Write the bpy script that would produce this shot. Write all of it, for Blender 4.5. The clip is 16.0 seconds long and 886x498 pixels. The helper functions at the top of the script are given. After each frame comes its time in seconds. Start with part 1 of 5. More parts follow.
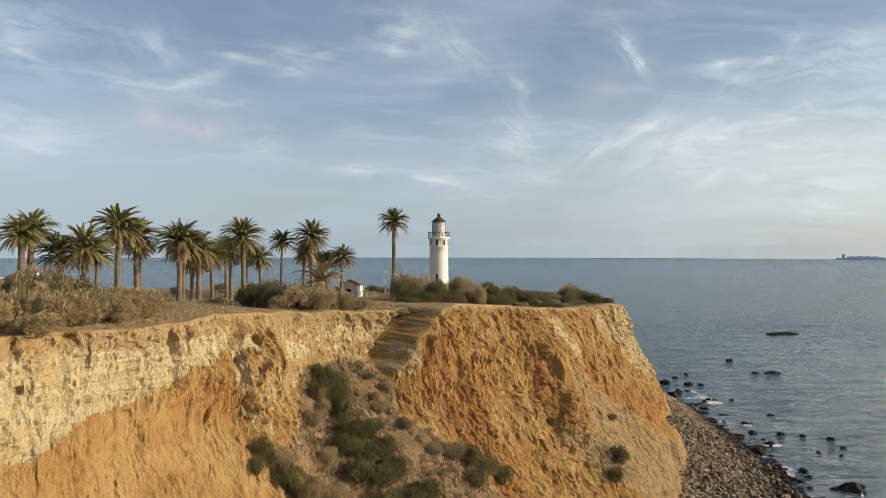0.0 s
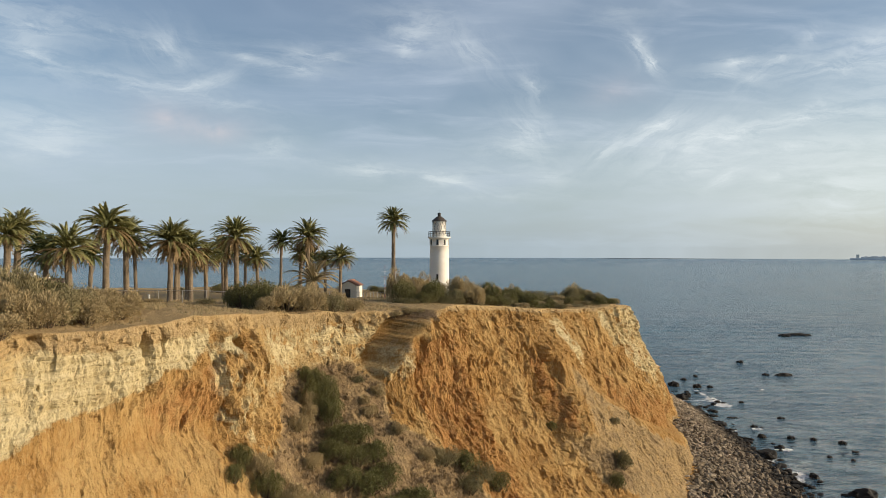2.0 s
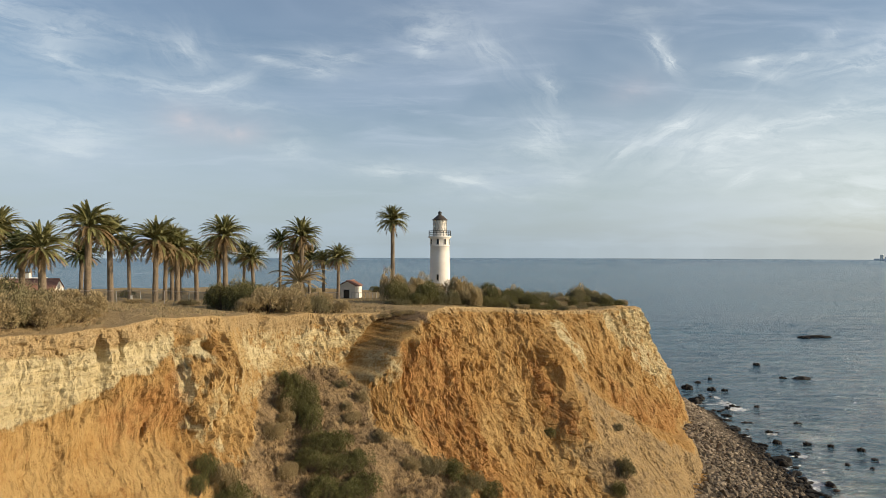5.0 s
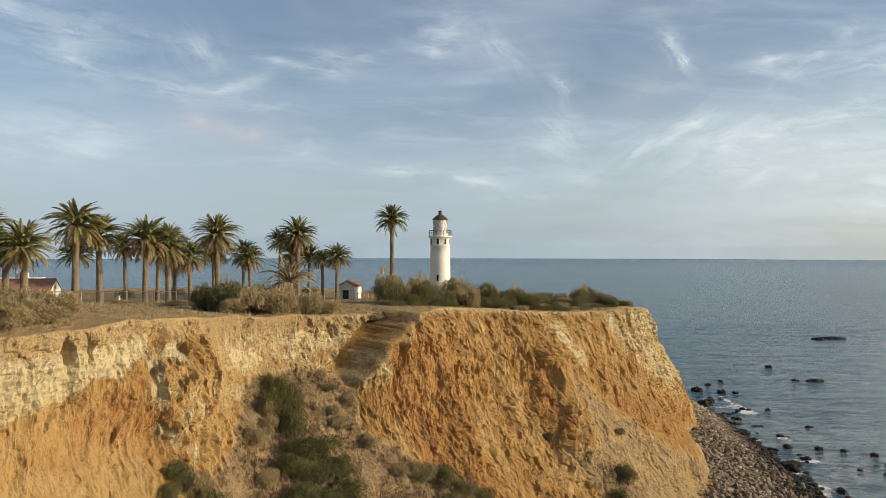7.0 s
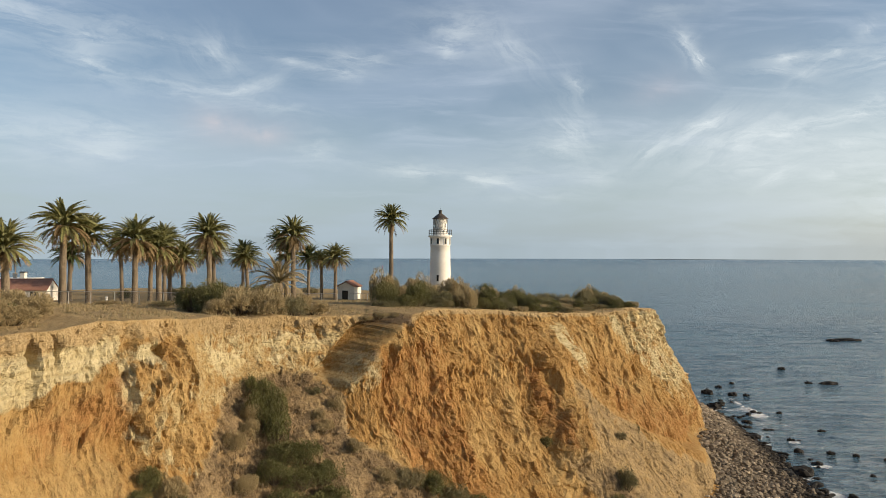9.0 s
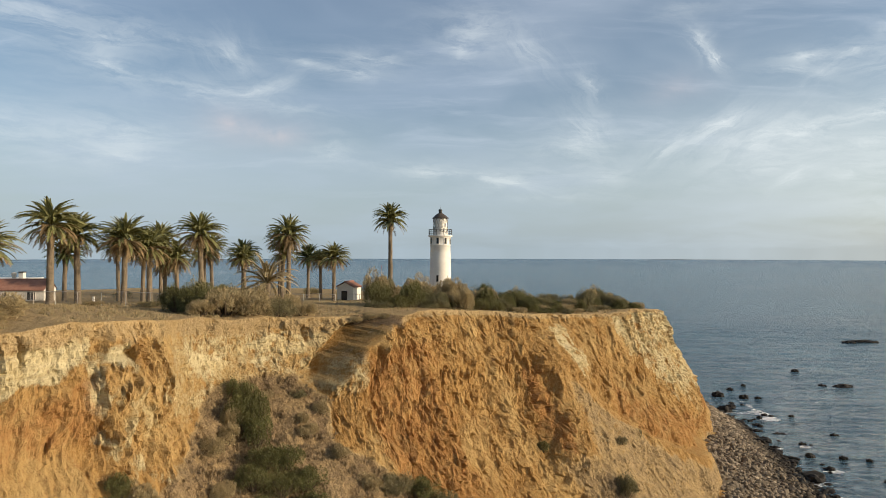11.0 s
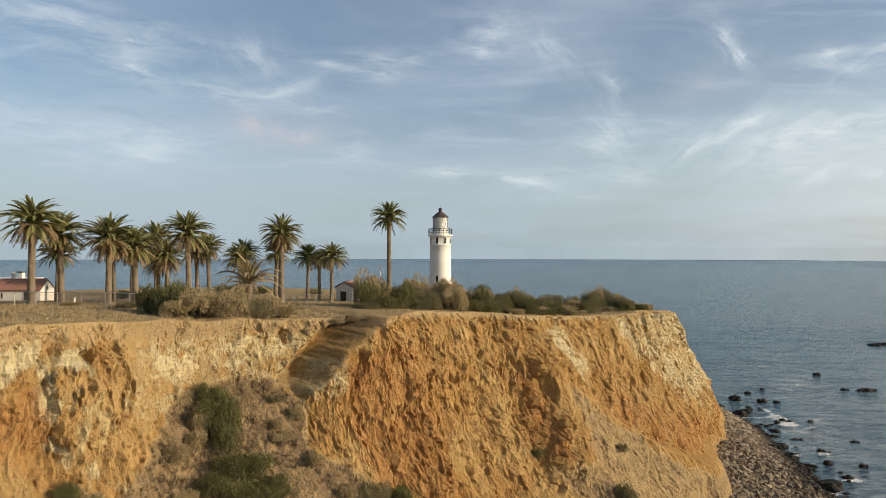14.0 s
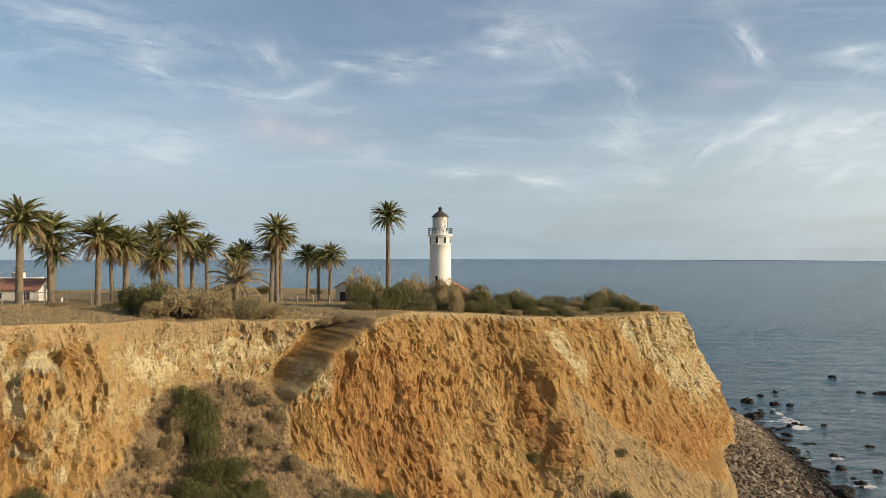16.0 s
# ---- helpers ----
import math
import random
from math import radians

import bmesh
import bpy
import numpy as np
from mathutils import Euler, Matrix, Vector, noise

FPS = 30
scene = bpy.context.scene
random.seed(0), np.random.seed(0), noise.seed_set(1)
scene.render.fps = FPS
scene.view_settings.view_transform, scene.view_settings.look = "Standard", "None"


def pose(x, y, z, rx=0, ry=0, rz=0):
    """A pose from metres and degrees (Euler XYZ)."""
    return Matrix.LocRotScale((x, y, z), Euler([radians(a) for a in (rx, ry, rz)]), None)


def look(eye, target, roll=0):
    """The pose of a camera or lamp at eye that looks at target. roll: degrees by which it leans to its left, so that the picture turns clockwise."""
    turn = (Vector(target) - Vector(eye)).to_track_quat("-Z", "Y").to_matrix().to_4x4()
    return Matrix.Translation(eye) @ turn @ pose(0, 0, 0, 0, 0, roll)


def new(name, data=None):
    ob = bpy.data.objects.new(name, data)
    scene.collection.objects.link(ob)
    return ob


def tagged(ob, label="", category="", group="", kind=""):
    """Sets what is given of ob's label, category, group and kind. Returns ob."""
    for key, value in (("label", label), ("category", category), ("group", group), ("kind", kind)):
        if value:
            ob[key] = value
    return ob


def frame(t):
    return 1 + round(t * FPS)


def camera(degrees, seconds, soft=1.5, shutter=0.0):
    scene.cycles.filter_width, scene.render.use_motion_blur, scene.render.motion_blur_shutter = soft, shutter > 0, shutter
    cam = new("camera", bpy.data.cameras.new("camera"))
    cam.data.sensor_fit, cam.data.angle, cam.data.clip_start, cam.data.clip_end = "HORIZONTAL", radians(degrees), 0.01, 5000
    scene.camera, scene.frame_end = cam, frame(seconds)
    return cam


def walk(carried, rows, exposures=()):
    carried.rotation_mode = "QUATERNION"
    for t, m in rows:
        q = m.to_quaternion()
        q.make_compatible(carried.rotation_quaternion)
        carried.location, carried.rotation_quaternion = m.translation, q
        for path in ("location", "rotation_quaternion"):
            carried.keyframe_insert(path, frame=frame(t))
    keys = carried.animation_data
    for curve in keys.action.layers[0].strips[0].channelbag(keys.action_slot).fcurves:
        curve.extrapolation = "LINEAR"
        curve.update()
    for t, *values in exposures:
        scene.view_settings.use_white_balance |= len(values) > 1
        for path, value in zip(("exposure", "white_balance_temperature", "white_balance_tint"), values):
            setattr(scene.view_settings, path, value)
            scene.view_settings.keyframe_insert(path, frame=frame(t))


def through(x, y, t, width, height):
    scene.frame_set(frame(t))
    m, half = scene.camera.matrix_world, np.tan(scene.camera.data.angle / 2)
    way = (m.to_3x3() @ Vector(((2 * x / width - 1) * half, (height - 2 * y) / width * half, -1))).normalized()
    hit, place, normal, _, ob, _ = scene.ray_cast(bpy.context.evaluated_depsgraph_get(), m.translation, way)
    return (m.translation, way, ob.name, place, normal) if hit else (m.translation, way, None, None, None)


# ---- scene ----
cam = camera(66.751, 16.0, soft=0.65)
walk(cam, [
    (0.0, pose(-9.676, -144.167, 51.207, 90.1332, 0, -4.1989) @ pose(0, 0, 0, 0, 0, 0.080)),
    (1.0, pose(-8.543, -142.967, 51.166, 90.1385, 0, -3.7570) @ pose(0, 0, 0, 0, 0, 0.079)),
    (2.0, pose(-7.386, -141.784, 51.124, 90.1455, 0, -3.2994) @ pose(0, 0, 0, 0, 0, 0.078)),
    (3.0, pose(-6.206, -140.618, 51.082, 90.1539, 0, -2.8263) @ pose(0, 0, 0, 0, 0, 0.077)),
    (4.0, pose(-5.004, -139.467, 51.041, 90.1634, 0, -2.3380) @ pose(0, 0, 0, 0, 0, 0.076)),
    (5.0, pose(-3.782, -138.331, 51.001, 90.1738, 0, -1.8347) @ pose(0, 0, 0, 0, 0, 0.075)),
    (6.0, pose(-2.540, -137.208, 50.961, 90.1849, 0, -1.3166) @ pose(0, 0, 0, 0, 0, 0.073)),
    (7.0, pose(-1.279, -136.099, 50.923, 90.1962, 0, -0.7840) @ pose(0, 0, 0, 0, 0, 0.072)),
    (8.0, pose(0.000, -135.001, 50.885, 90.2076, 0, -0.2372) @ pose(0, 0, 0, 0, 0, 0.071)),
    (9.0, pose(1.296, -133.916, 50.850, 90.2188, 0, 0.3236) @ pose(0, 0, 0, 0, 0, 0.070)),
    (10.0, pose(2.608, -132.840, 50.816, 90.2294, 0, 0.8982) @ pose(0, 0, 0, 0, 0, 0.069)),
    (11.0, pose(3.935, -131.774, 50.784, 90.2394, 0, 1.4863) @ pose(0, 0, 0, 0, 0, 0.068)),
    (12.0, pose(5.276, -130.717, 50.754, 90.2482, 0, 2.0877) @ pose(0, 0, 0, 0, 0, 0.067)),
    (13.0, pose(6.630, -129.668, 50.727, 90.2558, 0, 2.7021) @ pose(0, 0, 0, 0, 0, 0.065)),
    (14.0, pose(7.996, -128.626, 50.703, 90.2617, 0, 3.3293) @ pose(0, 0, 0, 0, 0, 0.064)),
    (15.0, pose(9.372, -127.591, 50.681, 90.2658, 0, 3.9690) @ pose(0, 0, 0, 0, 0, 0.063)),
    (16.0, pose(10.759, -126.561, 50.663, 90.2678, 0, 4.6210) @ pose(0, 0, 0, 0, 0, 0.062)),
])

# ---------------------------------------------------------------- light
SUN_AZ, SUN_EL = 99.0, 16.5          # degrees clockwise from +y, and above the horizon
sun_data = bpy.data.lights.new("sun", "SUN")
sun_data.energy, sun_data.angle, sun_data.color = 5.0, radians(0.6), (1.0, 0.82, 0.60)
sun = new("sun", sun_data)
sun.matrix_world = look((0, 0, 300), (-300 * math.sin(radians(SUN_AZ)), -300 * math.cos(radians(SUN_AZ)), 300 - 300 * math.tan(radians(SUN_EL))))
scene.view_settings.exposure = 0.0


class Nodes:
    """A short way to write node trees."""

    def __init__(self, tree):
        self.tree = tree
        tree.nodes.clear()

    def add(self, kind, **settings):
        node = self.tree.nodes.new(kind)
        for key, value in settings.items():
            setattr(node, key, value)
        return node

    def put(self, socket, value):
        if hasattr(value, "is_output"):
            self.tree.links.new(value, socket)
        elif value is not None:
            if isinstance(value, tuple) and len(value) == 3 and socket.type == "RGBA":
                value = (*value, 1)
            socket.default_value = value

    def math(self, op, a, b=None, clamp=False):
        node = self.add("ShaderNodeMath", operation=op, use_clamp=clamp)
        self.put(node.inputs[0], a)
        self.put(node.inputs[1], b)
        return node.outputs[0]

    def vmath(self, op, a, b=None):
        node = self.add("ShaderNodeVectorMath", operation=op)
        self.put(node.inputs[0], a)
        self.put(node.inputs[1], b)
        return node.outputs[0]

    def scaled(self, v, s):
        node = self.add("ShaderNodeVectorMath", operation="MULTIPLY")
        self.put(node.inputs[0], v)
        node.inputs[1].default_value = s
        return node.outputs[0]

    def noise(self, v, scale, detail=3.0, rough=0.55, distortion=0.0, colour=False):
        node = self.add("ShaderNodeTexNoise")
        self.put(node.inputs["Vector"], v)
        self.put(node.inputs["Scale"], scale)
        self.put(node.inputs["Detail"], detail)
        self.put(node.inputs["Roughness"], rough)
        self.put(node.inputs["Distortion"], distortion)
        return node.outputs["Color" if colour else "Fac"]

    def range(self, v, a, b, c=0.0, d=1.0, smooth=True):
        node = self.add("ShaderNodeMapRange", interpolation_type="SMOOTHSTEP" if smooth else "LINEAR")
        for i, value in enumerate((v, a, b, c, d)):
            self.put(node.inputs[i], value)
        return node.outputs[0]

    def mix(self, fac, a, b, blend="MIX"):
        node = self.add("ShaderNodeMix", data_type="RGBA", blend_type=blend)
        self.put(node.inputs[0], fac)
        self.put(node.inputs[6], a)
        self.put(node.inputs[7], b)
        return node.outputs[2]

    def attribute(self, name):
        return self.add("ShaderNodeAttribute", attribute_name=name).outputs["Fac"]

    def bump(self, height, strength, distance):
        node = self.add("ShaderNodeBump")
        self.put(node.inputs["Height"], height)
        node.inputs["Strength"].default_value, node.inputs["Distance"].default_value = strength, distance
        return node.outputs[0]

    def surface(self, colour, rough=0.8, normal=None, metal=0.0, spec=0.3, **more):
        node = self.add("ShaderNodeBsdfPrincipled")
        self.put(node.inputs["Base Color"], colour)
        self.put(node.inputs["Roughness"], rough)
        self.put(node.inputs["Metallic"], metal)
        self.put(node.inputs["Specular IOR Level"], spec)
        self.put(node.inputs["Normal"], normal)
        for key, value in more.items():
            self.put(node.inputs[key], value)
        out = self.add("ShaderNodeOutputMaterial")
        self.tree.links.new(node.outputs[0], out.inputs[0])
        return node


def material(name):
    mat = bpy.data.materials.new(name)
    mat.use_nodes = True
    return mat, Nodes(mat.node_tree)


# ---- sky: Nishita air, a thin veil and cirrus streaks
world = bpy.data.worlds.new("sky")
scene.world = world
world.use_nodes = True
n = Nodes(world.node_tree)
sky = n.add("ShaderNodeTexSky", sky_type="NISHITA", sun_disc=False, sun_elevation=radians(SUN_EL), sun_rotation=radians(SUN_AZ),
            altitude=50, air_density=1.0, dust_density=1.6, ozone_density=1.5)
way = n.add("ShaderNodeTexCoord").outputs["Generated"]
split = n.add("ShaderNodeSeparateXYZ")
n.put(split.inputs[0], way)
dx, dy, dz = split.outputs
dz = n.math("MAXIMUM", dz, 0.004)
up = n.add("ShaderNodeCombineXYZ")
for i, v in enumerate((dx, dy, dz)):
    n.put(up.inputs[i], v)
n.put(sky.inputs[0], up.outputs[0])
flat = n.math("ADD", dz, 0.16)
plane = n.add("ShaderNodeCombineXYZ")
n.put(plane.inputs[0], n.math("DIVIDE", dx, flat))
n.put(plane.inputs[1], n.math("DIVIDE", dy, flat))
cover = plane.outputs[0]
bend = n.vmath("ADD", cover, n.scaled(n.vmath("SUBTRACT", n.noise(cover, 1.1, 3, colour=True), (0.5, 0.5, 0.5)), (0.9, 0.5, 0)))
streak = n.add("ShaderNodeMapping")
n.put(streak.inputs[0], bend)
streak.inputs["Rotation"].default_value = (0, 0, radians(-22))
streak.inputs["Scale"].default_value = (0.55, 1.9, 1)
wisps = n.range(n.noise(streak.outputs[0], 1.5, 7, 0.62, 0.35), 0.5, 0.86)
veil = n.range(n.noise(bend, 0.75, 4, 0.5), 0.30, 0.75)
# angles across and up, in degrees, for the cloud streaks that stand out
az = n.math("MULTIPLY", n.math("ARCTAN2", dx, dy), 57.2958)
el = n.math("MULTIPLY", n.math("ARCSINE", dz), 57.2958)
fray = n.noise(n.scaled(way, (1, 1, 1.6)), 9.0, 6, 0.62, 0.6, colour=True)
frs = n.add("ShaderNodeSeparateColor")
n.put(frs.inputs[0], fray)
az_f = n.math("ADD", az, n.math("MULTIPLY", n.math("SUBTRACT", frs.outputs[0], 0.5), 3.4))
el_f = n.math("ADD", el, n.math("MULTIPLY", n.math("SUBTRACT", frs.outputs[1], 0.5), 1.7))


def fibres(lean):
    """Fine strands in the clouds along one direction."""
    c, s = math.cos(radians(lean)), math.sin(radians(lean))
    spot = n.add("ShaderNodeCombineXYZ")
    n.put(spot.inputs[0], n.math("ADD", n.math("MULTIPLY", az_f, 0.20 * c), n.math("MULTIPLY", el_f, 0.20 * s)))
    n.put(spot.inputs[1], n.math("ADD", n.math("MULTIPLY", az_f, -0.95 * s), n.math("MULTIPLY", el_f, 0.95 * c)))
    return n.range(n.noise(spot.outputs[0], 1.0, 6, 0.66, 0.5), 0.30, 0.68, 0.15, 1.45)



def streaks(rows):
    total = None
    for a, e, long, wide, lean, strength in rows:
        c, s = math.cos(radians(lean)), math.sin(radians(lean))
        x, y = n.math("SUBTRACT", az_f, a), n.math("SUBTRACT", el_f, e)
        p = n.math("ADD", n.math("MULTIPLY", x, c / long), n.math("MULTIPLY", y, s / long))
        q = n.math("ADD", n.math("MULTIPLY", x, -s / (wide * 1.45)), n.math("MULTIPLY", y, c / (wide * 1.45)))
        r = n.math("ADD", n.math("MULTIPLY", p, p), n.math("MULTIPLY", q, q))
        g = n.math("MULTIPLY", n.math("EXPONENT", n.math("MULTIPLY", n.math("SQRT", n.math("ADD", r, 0.05)), -1.6)), strength)
        total = g if total is None else n.math("ADD", total, g)
    return total


CIRRUS = [(19.2, 16.5, 1.3, 0.45, -63, 0.34), (20.6, 14.8, 1.2, 0.32, -41, 0.55), (21.0, 9.9, 2.1, 0.52, 32, 0.5), (17.1, 8.2, 2.4, 0.78, 19, 0.34), (22.8, 8.4, 3.5, 0.71, 26, 0.42),
          (25.2, 8.6, 3.9, 0.84, 12, 0.36), (30.7, 9.7, 5.7, 0.32, 6, 0.36), (31.1, 8.0, 3.0, 0.29, 0, 0.32), (25.9, 5.8, 2.0, 0.39, 22, 0.44), (24.1, 6.5, 3.3, 0.58, 11, 0.3),
          (29.5, 5.9, 2.0, 0.39, 12, 0.3), (32.1, 10.6, 1.2, 0.32, 11, 0.38), (26.6, 14.4, 1.7, 0.32, 3, 0.42), (29.7, 14.4, 1.8, 0.29, -2, 0.26)]
CIRRUS_EAST = [(28.1, 13.3, 1.6, 0.29, 41, 0.3), (26.1, 13.5, 1.9, 0.29, -2, 0.26), (33.5, 13.2, 4.6, 0.52, -4, 0.3), (35.9, 14.4, 2.4, 0.65, 9, 0.3), (31.7, 15.7, 0.7, 0.45, -20, 0.3),
          (10.8, 10.0, 2.0, 0.78, -52, 0.36), (9.4, 8.6, 3.7, 1.3, 16, 0.3), (10.9, 13.8, 1.5, 0.52, -66, 0.26), (4.8, 5.9, 2.2, 0.45, -8, 0.4), (12.4, 6.2, 2.0, 0.58, -3, 0.28),
          (34.3, 4.2, 4.6, 1.95, 3, 0.42), (6.0, 16.6, 2.3, 0.84, -29, 0.3), (18.1, 18.8, 2.2, 0.39, 2, 0.2), (8.2, 4.6, 5.2, 0.32, 2, 0.2), (44.0, 11.0, 9.0, 3.0, 14, 0.5)]
CIRRUS_WEST = [(-21.9, 12.8, 3.1, 0.45, -3, 0.36), (-17.5, 12.9, 1.9, 0.32, 7, 0.32), (-15.2, 13.5, 2.1, 0.52, 22, 0.22), (-12.4, 15.1, 2.2, 0.39, -13, 0.3), (-8.9, 14.6, 2.1, 0.39, -2, 0.34),
          (-7.7, 15.9, 2.8, 0.45, -4, 0.36), (-23.1, 16.4, 2.9, 0.39, -5, 0.26), (-19.4, 15.6, 2.0, 1.1, -21, 0.26), (-28.1, 14.0, 1.8, 0.78, -16, 0.3), (-27.6, 15.9, 2.2, 0.52, 4, 0.2),
          (-14.7, 11.6, 4.1, 0.39, -4, 0.24), (-27.2, 9.1, 3.2, 0.65, -3, 0.26), (-27.2, 7.6, 3.2, 0.84, 6, 0.26), (-11.0, 8.4, 2.0, 0.84, 0, 0.26), (-2.7, 6.8, 4.2, 0.52, -8, 0.42),
          (3.2, 6.0, 2.6, 0.45, -3, 0.3)]
CIRRUS_HIGH = [(-0.0, 16.8, 1.1, 0.58, -8, 0.3), (1.3, 18.2, 4.0, 1.43, -6, 0.26), (-18.0, 14.8, 1.2, 0.58, -1, 0.2), (-34, 17, 7, 1.6, -8, 0.28), (-36, 9, 8, 1.4, -4, 0.25)]
WARM = [(-19.3, 10.3, 2.0, 0.84, -3, 0.62), (-15.5, 9.5, 2.6, 0.65, 3, 0.55), (17.3, 13.0, 2.4, 0.78, 3, 0.3)]
ALL_CIRRUS = CIRRUS + CIRRUS_EAST + CIRRUS_WEST + CIRRUS_HIGH
bright = None
for low_lean, high_lean, strands in ((-18, 18, -3), (18, 90, 30), (-90, -18, -48)):
    share = n.math("MULTIPLY", streaks([row for row in ALL_CIRRUS if low_lean <= row[4] < high_lean]), fibres(strands))
    bright = share if bright is None else n.math("ADD", bright, share)
warm = n.math("MULTIPLY", streaks(WARM), n.range(frs.outputs[2], 0.3, 0.6, 0.6, 1.1))
low = n.range(dz, 0.0, 0.30, 1.0, 0.0)
sunny = n.range(n.math("ADD", n.math("MULTIPLY", dx, 0.88), n.math("MULTIPLY", dy, -0.2)), -0.3, 0.75)
haze = n.mix(sunny, (4.25, 4.95, 6.1), (7.2, 7.5, 6.9))
overhead = n.range(dz, 0.40, 0.75, 1.0, 0.3)
base = n.mix(n.math("ADD", n.math("MULTIPLY", n.math("MULTIPLY", veil, overhead), 0.42), n.math("MULTIPLY", low, 0.46)), sky.outputs[0], haze)
base = n.mix(n.math("MULTIPLY", n.math("MULTIPLY", n.math("MULTIPLY", wisps, overhead), n.range(dz, 0.03, 0.14)), 0.38), base, (6.9, 7.4, 8.3))
base = n.mix(n.math("MINIMUM", n.math("MULTIPLY", warm, 1.7), 0.75), base, (5.15, 4.9, 5.2))
base = n.mix(n.math("MINIMUM", n.math("MULTIPLY", bright, 1.35), 0.66), base, (7.3, 7.75, 7.8))
rim = n.math("MULTIPLY", n.range(dz, 0.0, 0.22, 1.0, 0.0), n.math("SUBTRACT", 0.62, n.math("MULTIPLY", sunny, 0.5)))
base = n.mix(rim, base, (3.2, 4.05, 4.4))
back = n.add("ShaderNodeBackground")
n.put(back.inputs[0], base)
back.inputs[1].default_value = 0.125
n.put(n.add("ShaderNodeOutputWorld").inputs[0], back.outputs[0])

# ---------------------------------------------------------------- numbers for shapes
_perm = np.random.RandomState(7).permutation(256)
_perm = np.concatenate([_perm, _perm, _perm[:2]])
_grad = np.random.RandomState(8).normal(size=(256, 3))
_grad /= np.linalg.norm(_grad, axis=1)[:, None]


def perlin(p):
    """Gradient noise at points (N, 3), about -0.7 to 0.7."""
    p = np.asarray(p, float)
    i = np.floor(p).astype(int)
    f = p - i
    w = f * f * f * (f * (f * 6 - 15) + 10)
    i &= 255
    total = 0
    for a in (0, 1):
        for b in (0, 1):
            for c in (0, 1):
                h = _perm[_perm[_perm[(i[:, 0] + a) & 255] + ((i[:, 1] + b) & 255)] + ((i[:, 2] + c) & 255)]
                g = (_grad[h] * (f - (a, b, c))).sum(1)
                total = total + g * (w[:, 0] if a else 1 - w[:, 0]) * (w[:, 1] if b else 1 - w[:, 1]) * (w[:, 2] if c else 1 - w[:, 2])
    return total


def fbm(p, octaves=4, gain=0.5):
    total, amp, p = 0, 1.0, np.asarray(p, float)
    for k in range(octaves):
        total = total + amp * perlin(p + 17.3 * k)
        p, amp = p * 2.03, amp * gain
    return total


def ridged(p, octaves=4, gain=0.5):
    """Sharp crests at 1, hollows towards 0."""
    total, amp, norm, p = 0, 1.0, 0, np.asarray(p, float)
    for k in range(octaves):
        total = total + amp * (1 - np.abs(perlin(p + 31.7 * k)) * 2.2)
        norm += amp
        p, amp = p * 2.07, amp * gain
    return total / norm


def step(x, a, b):
    t = np.clip((np.asarray(x, float) - a) / (b - a), 0, 1)
    return t * t * (3 - 2 * t)


def curve_at(x, xs, ys):
    """A smooth line through a few stations."""
    xs, ys = np.asarray(xs, float), np.asarray(ys, float)
    m = np.gradient(ys, xs)
    k = np.clip(np.searchsorted(xs, x) - 1, 0, len(xs) - 2)
    h = xs[k + 1] - xs[k]
    t = np.clip((x - xs[k]) / h, 0, 1)
    a, b = ys[k], ys[k + 1]
    return a * (1 + 2 * t) * (1 - t) ** 2 + m[k] * h * t * (1 - t) ** 2 + b * t * t * (3 - 2 * t) + m[k + 1] * h * t * t * (t - 1)


def mesh_from(name, verts, faces, smooth=False):
    """A mesh from arrays; faces (M, 3) or (M, 4)."""
    verts, faces = np.asarray(verts, np.float32), np.asarray(faces, np.int32)
    me = bpy.data.meshes.new(name)
    me.vertices.add(len(verts))
    me.vertices.foreach_set("co", verts.ravel())
    k = faces.shape[1]
    me.loops.add(faces.size)
    me.loops.foreach_set("vertex_index", faces.ravel())
    me.polygons.add(len(faces))
    me.polygons.foreach_set("loop_start", np.arange(0, faces.size, k, dtype=np.int32))
    me.polygons.foreach_set("use_smooth", np.full(len(faces), smooth))
    me.update(calc_edges=True)
    return me


def attribute_on(me, name, values):
    me.attributes.new(name, "FLOAT", "POINT").data.foreach_set("value", np.asarray(values, np.float32).ravel())


def grid_faces(rows, cols):
    i = np.arange(rows - 1)[:, None] * cols + np.arange(cols - 1)[None, :]
    return np.stack([i, i + 1, i + cols + 1, i + cols], -1).reshape(-1, 4)


def link(name, me, mat, parent=None, label="", m=None):
    ob = new(name, me)
    if mat and not me.materials:
        me.materials.append(mat)
    if parent is not None:
        ob.parent = parent
    if m is not None:
        ob.matrix_basis = m
    if label:
        ob["label"] = label
    return ob


def part(name, bm, mat, parent=None, label="", smooth=False, m=None):
    me = bpy.data.meshes.new(name)
    bmesh.ops.recalc_face_normals(bm, faces=bm.faces)
    for f in bm.faces:
        f.smooth = smooth
    bm.to_mesh(me)
    bm.free()
    return link(name, me, mat, parent, label, m)


def box(size, at=(0, 0, 0), bevel=0.0, bm=None):
    """A box with its base centre at the given place."""
    bm = bm or bmesh.new()
    m = Matrix.Translation((at[0], at[1], at[2] + size[2] / 2)) @ Matrix.Diagonal((*size, 1))
    made = bmesh.ops.create_cube(bm, size=1, matrix=m)
    if bevel:
        edges = list({e for v in made["verts"] for e in v.link_edges})
        bmesh.ops.bevel(bm, geom=edges, offset=bevel, segments=2, affect="EDGES", profile=0.6)
    return bm


